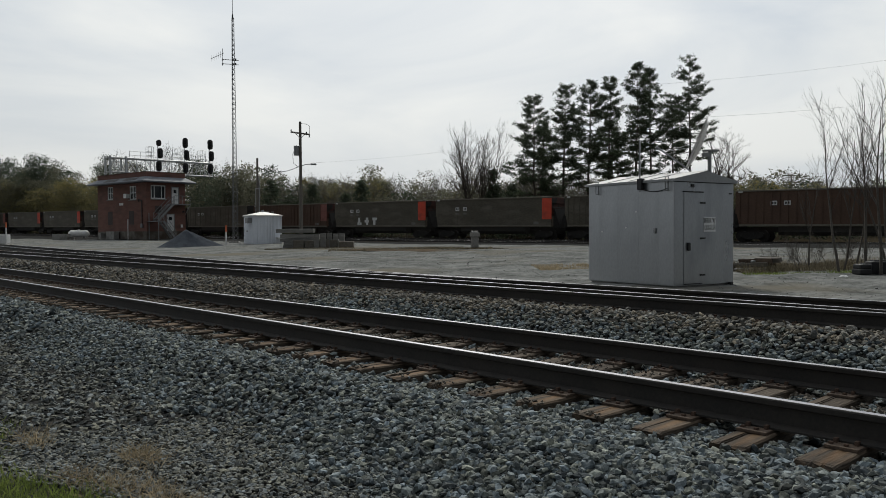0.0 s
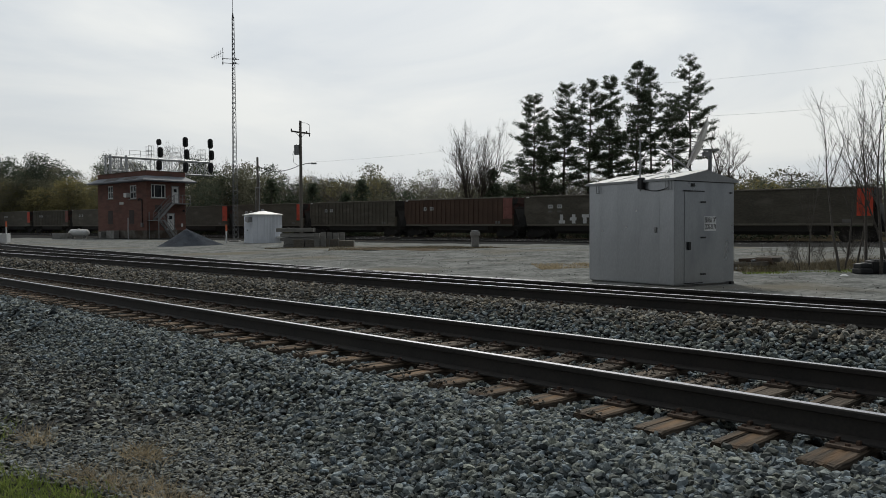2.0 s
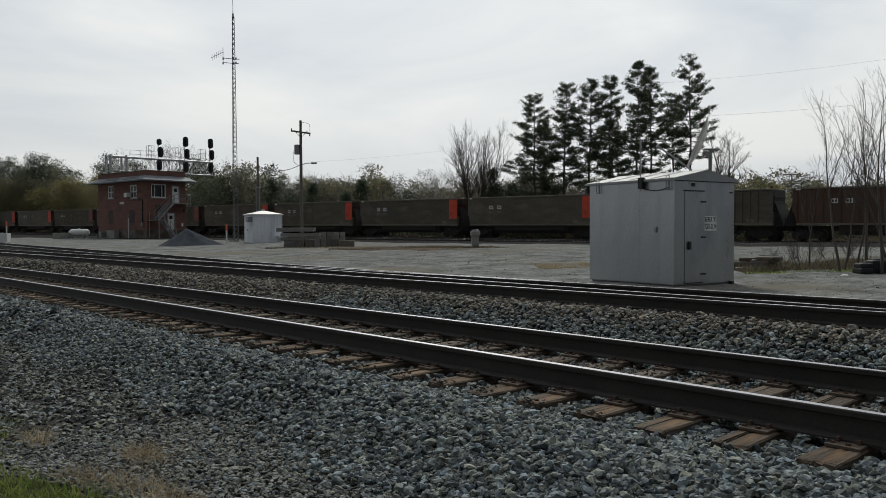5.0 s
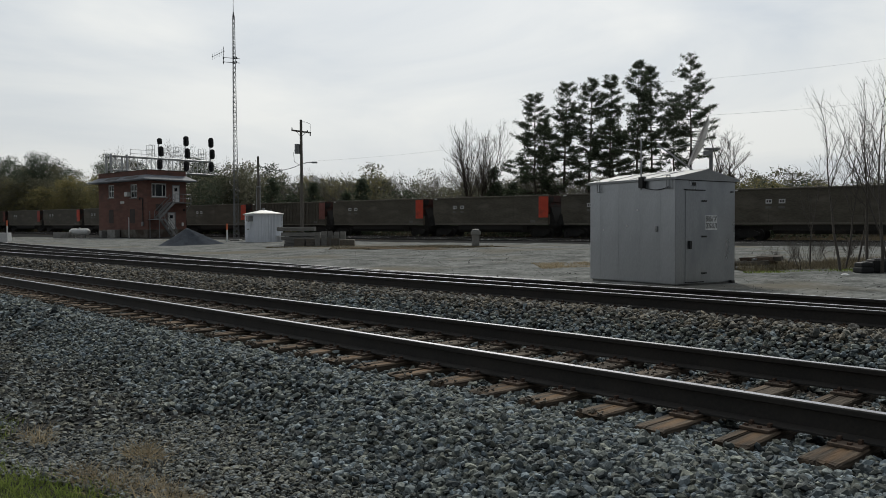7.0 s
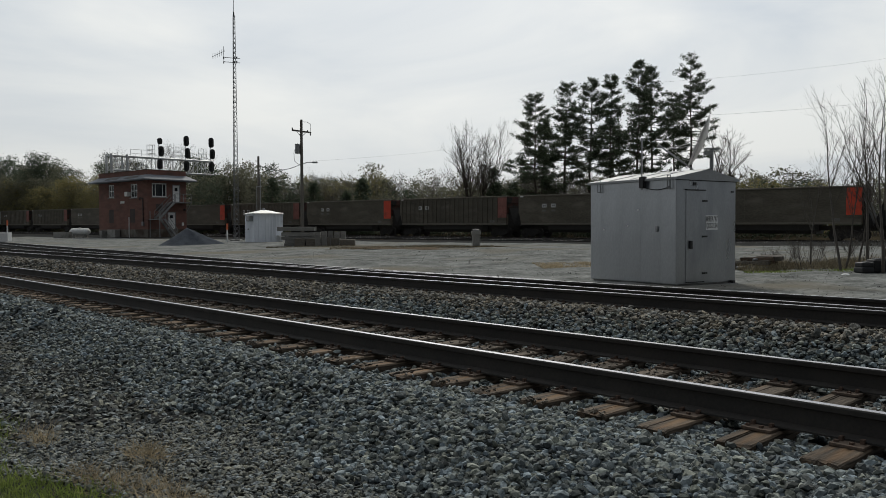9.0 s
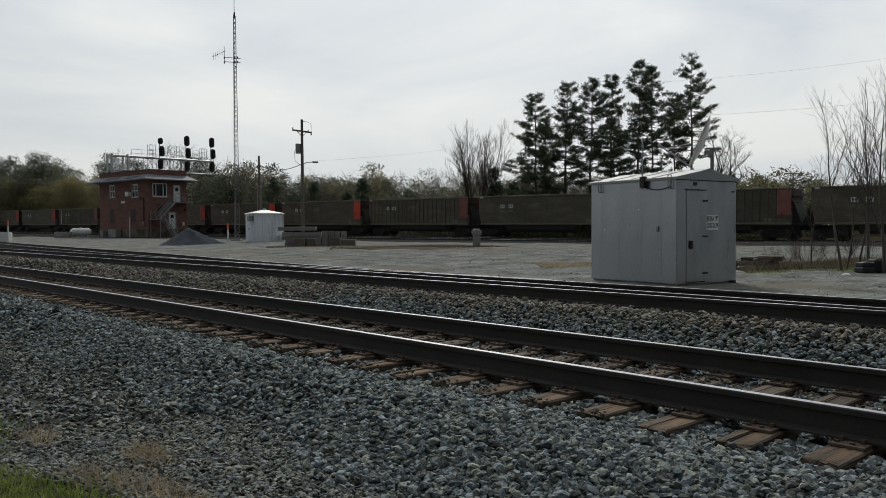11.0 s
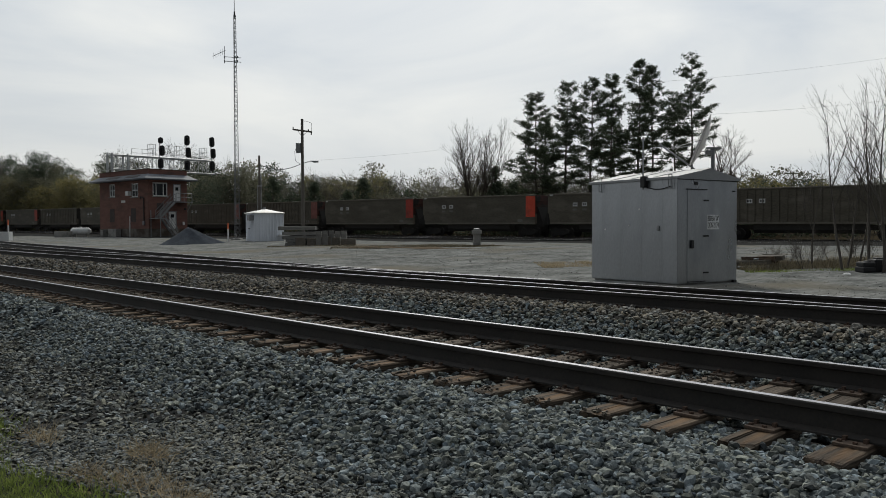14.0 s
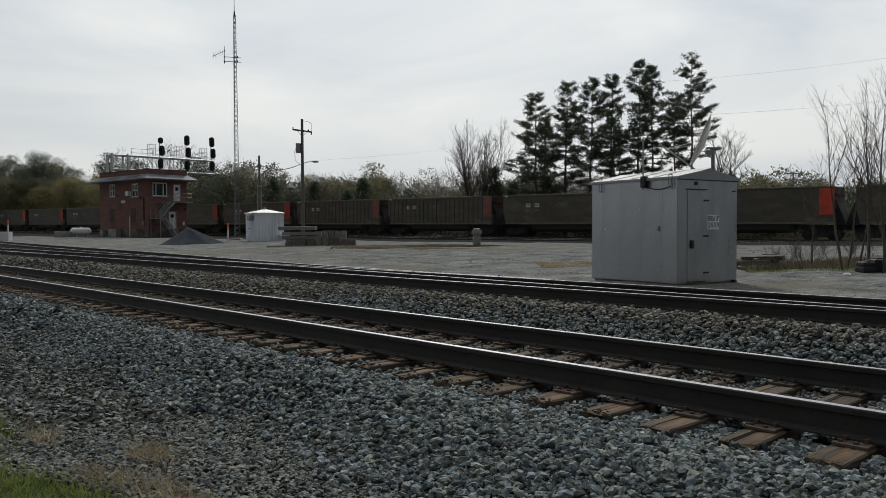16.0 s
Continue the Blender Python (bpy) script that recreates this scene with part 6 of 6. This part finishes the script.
# ---------- loose stone and verge plants ----------
def stone_kinds(rng, count, pts):
    """Platy crushed-stone shapes: hulls of points strewn on a flattened rounded block."""
    kinds = []
    for k in range(count):
        i = np.arange(pts) + 0.5
        lat, lon = np.arccos(1 - 2 * i / pts), math.pi * (1 + 5 ** 0.5) * i
        P = np.stack([np.cos(lon) * np.sin(lat), np.sin(lon) * np.sin(lat), np.cos(lat)], 1) + rng.normal(0, 0.17, (pts, 3))
        P = P[:, rng.permutation(3)]
        P /= np.linalg.norm(P, axis=1, keepdims=True) ** 0.7
        P *= np.array([rng.uniform(0.98, 1.35), rng.uniform(0.68, 0.95), rng.uniform(0.45, 0.72)])
        bm = bmesh.new()
        for p in P:
            bm.verts.new(p)
        r = bmesh.ops.convex_hull(bm, input=bm.verts)
        bmesh.ops.delete(bm, geom=[v for v in bm.verts if not v.link_faces], context="VERTS")
        bmesh.ops.triangulate(bm, faces=bm.faces)
        bmesh.ops.recalc_face_normals(bm, faces=bm.faces)
        bm.verts.index_update()
        kinds.append((np.array([v.co[:] for v in bm.verts]), np.array([[v.index for v in f.verts] for f in bm.faces])))
        bm.free()
    return kinds


def rocks(name, P, size, shape, material, rng, flat=1.0):
    """Crushed stones: many kinds of solids, each its own size and turn, in one mesh."""
    VV, FF, base = [], [], 0
    pick = rng.integers(0, len(shape), len(P))
    for k, (V0, F0) in enumerate(shape):
        m = pick == k
        n = int(m.sum())
        if not n:
            continue
        q = rng.normal(size=(n, 4)) * np.array([1.0, 0.22, 0.22, 1.0])
        q /= np.linalg.norm(q, axis=1, keepdims=True)
        w, x, y, z = q.T
        R = np.stack([np.stack([1 - 2 * (y * y + z * z), 2 * (x * y - z * w), 2 * (x * z + y * w)], 1),
                      np.stack([2 * (x * y + z * w), 1 - 2 * (x * x + z * z), 2 * (y * z - x * w)], 1),
                      np.stack([2 * (x * z - y * w), 2 * (y * z + x * w), 1 - 2 * (x * x + y * y)], 1)], 1)
        V = np.einsum("nij,kj->nki", R, V0 * np.array([1, 1, flat])) * size[m][:, None, None] + P[m][:, None, :]
        FF.append((F0[None] + (base + np.arange(n) * len(V0))[:, None, None]).reshape(-1, 3))
        VV.append(V.reshape(-1, 3))
        base += n * len(V0)
    return quads(name, np.concatenate(VV), np.concatenate(FF), material)


def wedge(rng, n, d0, d1, half=33):
    """Points strewn evenly over a sector of the ground ahead, between two distances."""
    a = HEADING + np.radians(rng.uniform(-half, half, n))
    r = np.sqrt(rng.uniform(d0 * d0, d1 * d1, n))
    return -np.sin(a) * r, np.cos(a) * r


def on_ties(x, y):
    k1 = np.abs(((x - TIE_FIRST + TIE_STEP / 2) % TIE_STEP) - TIE_STEP / 2) < 0.125
    t1 = np.abs(y - TRACK1) < 1.31
    t2 = (np.abs(y - TRACK2) < 0.9)
    r = np.zeros(len(x), bool)
    for c in (TRACK1, TRACK2):
        for s in (-1, 1):
            r |= np.abs(y - (c + s * 0.7525)) < 0.10
    return (k1 & (t1 | t2)) | r


def strew(name, label, d0, d1, n, size, shape, material, seed, keep, lift=0.0, flat=1.0, jitter=0.012):
    rng = np.random.default_rng(seed)
    x, y = wedge(rng, n, d0, d1, 44 if d1 < 8 else 33)
    m = keep(x, y, rng) & ~on_ties(x, y)
    x, y = x[m], y[m]
    s = size * np.exp(np.clip(rng.normal(0, 0.24, len(x)), -0.5, 0.42))
    z = ground_z(x, y) + s * 0.22 + np.abs(rng.normal(0, jitter, len(x))) + lift
    ob = new(name, rocks(name, np.stack([x, y, z], 1), s, shape, material, rng, flat))
    return tagged(ob, label, "ballast", kind="stuff")


ICO = stone_kinds(np.random.default_rng(5), 30, 12)
CUBE = stone_kinds(np.random.default_rng(6), 16, 8)


def shoulder(x, y, rng):
    return (y > 3.2 + 0.14 * np.sin(x * 1.9) + rng.normal(0, 0.12, len(x))) & (y < 7.6)


def verge(x, y, rng):
    return (y > 1.55 + 0.2 * np.sin(x * 2.3)) & (y < 3.42 + rng.normal(0, 0.12, len(x)))


def slope(x, y, rng):
    """Near bank of the second track; close by, darker blue-grey stone paints in its shade."""
    return (y >= 7.2) & (y < 8.62 + rng.normal(0, 0.14, len(x)))


def crest(x, y, rng):
    return (y >= 8.5 + rng.normal(0, 0.12, len(x))) & (y < 12.6 + diverge(x)) & ~((y > TRACK2 - 0.7) & (y < TRACK2 + 0.7) & (rng.random(len(x)) < 0.5))


def gauge(x, y, rng):
    """Between the rails of the near track."""
    return (np.abs(y - TRACK1) < 0.66)


near_ballast = strew("ballast", "blue-grey crushed stone ballast beside the near track", 1.5, 6.5, 68000, 0.0285, ICO, M["stone"], 1, shoulder, jitter=0.017)
strew("ballast", "blue-grey crushed stone ballast beside the near track", 6.5, 13, 66000, 0.0285, ICO, M["stone"], 2, shoulder, jitter=0.016)
strew("ballast", "blue-grey crushed stone ballast along the near track", 13, 22, 46000, 0.04, CUBE, M["stone"], 3, shoulder, jitter=0.016)
strew("ballast", "blue-grey crushed stone ballast along the near track", 22, 36, 34000, 0.058, CUBE, M["stone"], 8, shoulder, jitter=0.016)
# The bank's shade is carried by the darker tone of this stone.
strew("ballast", "blue-grey crushed stone on the bank between the tracks", 7, 15, 56000, 0.034, ICO, M["stone"], 14, slope, jitter=0.02)
strew("ballast", "pale dusty crushed stone beside the second track", 8, 16, 40000, 0.034, ICO, M["stone_brown"], 4, crest, jitter=0.02)
for d0, d1, n, size in ((15, 26, 70000, 0.042), (26, 45, 46000, 0.06)):
    strew("ballast", "grey crushed stone along the second track", d0, d1, n, size, CUBE, M["stone_brown"], 15 + d0, slope, jitter=0.016)
for d0, d1, n, size in ((16, 27, 62000, 0.042), (27, 45, 40000, 0.06)):
    strew("ballast", "pale dusty crushed stone along the second track", d0, d1, n, size, CUBE, M["stone_brown"], 50 + d0, crest, jitter=0.016)
strew("gravel", "fine dusty gravel on the trackside path", 2.0, 7.0, 62000, 0.019, ICO, M["chips"], 6, verge, flat=0.65, jitter=0.006)
strew("gravel", "fine dusty gravel on the trackside path", 7.0, 16, 42000, 0.027, CUBE, M["chips"], 7, verge, flat=0.65, jitter=0.006)
strew("gravel", "brown dusty fines between the rails", 4.0, 14, 42000, 0.021, CUBE, M["fines"], 16, gauge, lift=0.028, jitter=0.012)


def tie_litter():
    """Small stones that lie on the ties."""
    rng = np.random.default_rng(17)
    x = TIE_FIRST + rng.integers(-40, 4, 2600) * TIE_STEP + rng.uniform(-0.11, 0.11, 2600)
    y = np.where(rng.random(2600) < 0.72, TRACK1 + rng.uniform(-0.6, 0.6, 2600), TRACK1 - 1.28 + np.abs(rng.normal(0, 0.08, 2600)))
    s = 0.017 * np.exp(np.clip(rng.normal(0, 0.35, 2600), -0.6, 0.5))
    ob = new("gravel", rocks("gravel", np.stack([x, y, np.full(2600, -0.206) + s * 0.35], 1), s, CUBE, M["fines"], rng, 0.8))
    return tagged(ob, "small brown stones lying on the ties", "ballast", kind="stuff")


tie_litter()


M["yard_chips"] = mat("yard_chips", (0.13, 0.125, 0.115), (0.24, 0.235, 0.225), 14.0, 60.0, 0.9, bump=0, per_island=0.35)


def loose_stones(parent):
    """The nearest stones on the shoulder as pieces of their own."""
    rng = np.random.default_rng(40)
    kinds = []
    for k in range(10):
        V, F = ICO[k]
        W2 = V * 0.032
        kinds.append(quads("stone", W2, F, M["stone_piece"]))
    n = 0
    while n < 290:
        x, y = float(rng.uniform(-4.4, -1.3)), float(rng.uniform(3.4, 4.4))
        if on_ties(np.array([x]), np.array([y]))[0]:
            continue
        piece("stone", kinds[n % 10], parent, pose(x, y, gz(x, y) + 0.026, rng.uniform(-20, 20), rng.uniform(-20, 20), rng.uniform(0, 360)) @ Matrix.Scale(float(rng.uniform(0.8, 1.3)), 4))
        n += 1


M["stone_piece"] = mat("crushed_stone_piece", (0.058, 0.067, 0.070), (0.200, 0.216, 0.220), 14.0, 60.0, 0.85, bump=0.3, dist=0.004, spec=0.25, per_object=0.75,
                       tint=("ShaderNodeObjectInfo", "Random", (0.88, 0.98, 1.08), (1.10, 1.05, 0.86)))


def yard_stones():
    rng = np.random.default_rng(12)
    x, y = wedge(rng, 15000, 14, 45)
    m = (y > 12.8 + diverge(x)) & (y < 38) & ~((x > -12.6) & (x < -9.2) & (y > 16.5) & (y < 19.3))
    x, y = x[m], y[m]
    s = 0.013 * np.exp(rng.normal(0, 0.45, len(x)))
    z = ground_z(x, y) + s * 0.2
    ob = new("yard_stones", rocks("yard_stones", np.stack([x, y, z], 1), s, CUBE, M["yard_chips"], rng, 0.6))
    return tagged(ob, "scattered small stones on the gravel yard", "gravel", kind="stuff")


yard_stones()
loose_stones(near_ballast)


def grass_patch(name, label, n, where, length, width, material, seed, upright=1.0):
    rng = np.random.default_rng(seed)
    x, y = where(rng, n)
    C = np.stack([x, y, ground_z(x, y) - 0.005], 1)
    D = np.stack([rng.normal(0, 0.55, len(x)), rng.normal(0, 0.55, len(x)), np.abs(rng.normal(upright, 0.3, len(x))) + 0.05], 1)
    ob = new(name, blades(name, C, D, length, width, material, rng))
    return tagged(ob, label, "grass", kind="stuff")


def verge_zone(rng, n):
    x, y = rng.uniform(-9.5, -3.2, n), rng.uniform(0.6, 1.95, n)
    m = y < 1.57 + 0.16 * np.sin(x * 2.3) + rng.normal(0, 0.08, n)
    return x[m], y[m]


def verge_edge(rng, n):
    spots = np.array([(-5.64, 2.27), (-4.9, 1.98), (-4.6, 1.97), (-5.1, 1.86), (-5.4, 1.76), (-6.6, 1.8), (-4.3, 2.0), (-5.5, 2.22)])
    k = rng.integers(0, len(spots), n)
    return spots[k, 0] + rng.normal(0, 0.13, n), spots[k, 1] + rng.normal(0, 0.06, n)


def strip(u0, u1, v0, v1):
    def f(rng, n):
        c = rng.uniform(0, 1, (40, 2))
        k = rng.integers(0, 40, n)
        u = u0 + (u1 - u0) * np.clip(c[k, 0] + rng.normal(0, 0.06, n), 0, 1)
        v = v0 + (v1 - v0) * np.clip(c[k, 1] + rng.normal(0, 0.10, n), 0, 1)
        return u * math.cos(HEADING) - v * math.sin(HEADING), u * math.sin(HEADING) + v * math.cos(HEADING)
    return f


grass_patch("grass", "short green grass on the verge", 30000, verge_zone, 0.075, 0.004, M["grass"], 21)
grass_patch("dry_grass", "dry straw tufts along the verge", 1700, verge_edge, 0.16, 0.0030, M["straw"], 22, 0.22)
grass_patch("grass", "thin green grass strip at the yard edge", 2300, strip(9.0, 14.5, 22.6, 23.4), 0.07, 0.008, M["grass"], 23, 0.8)
grass_patch("dry_grass", "tall dry weeds under the saplings", 9000, strip(9.2, 15.0, 23.3, 26.5), 0.28, 0.008, M["weed"], 24, 0.8)
grass_patch("dry_grass", "low dry weeds on the yard", 3800, strip(3.4, 6.0, 26.5, 29.5), 0.08, 0.008, M["straw"], 25, 0.6)
grass_patch("dry_grass", "low dry weeds on the yard", 6000, strip(-7.0, 3.0, 46, 50), 0.12, 0.016, M["weed"], 26, 0.6)
grass_patch("grass", "low dull weeds at the foot of the timbers", 1600, strip(-11.8, -6.0, 51.6, 52.6), 0.10, 0.016, M["weed"], 27, 0.7)


def dandelion(x, y):
    t = thing("dandelion", pose(x, y, gz(x, y)), "yellow dandelion flower in the grass", "flower")
    part("stalk", tube((0, 0, 0), (0.004, 0, 0.075), 0.002, seg=5), M["grass"], t)
    bm = bmesh.new()
    bmesh.ops.create_icosphere(bm, subdivisions=2, radius=0.016)
    for v in bm.verts:
        v.co.z = v.co.z * 0.45 + 0.078
    part("bloom", bm, M["yellow"], t)


dandelion(-6.55, 1.48)


# ---------- what moves ----------
def motions():
    for k, c in CARS.items():
        walk(c, [(t, car_pose(k, t)) for t in (0.0, 2.0, 4.0, 6.0, 8.0, 10.0, 12.0, 14.0, 16.0)])


motions()
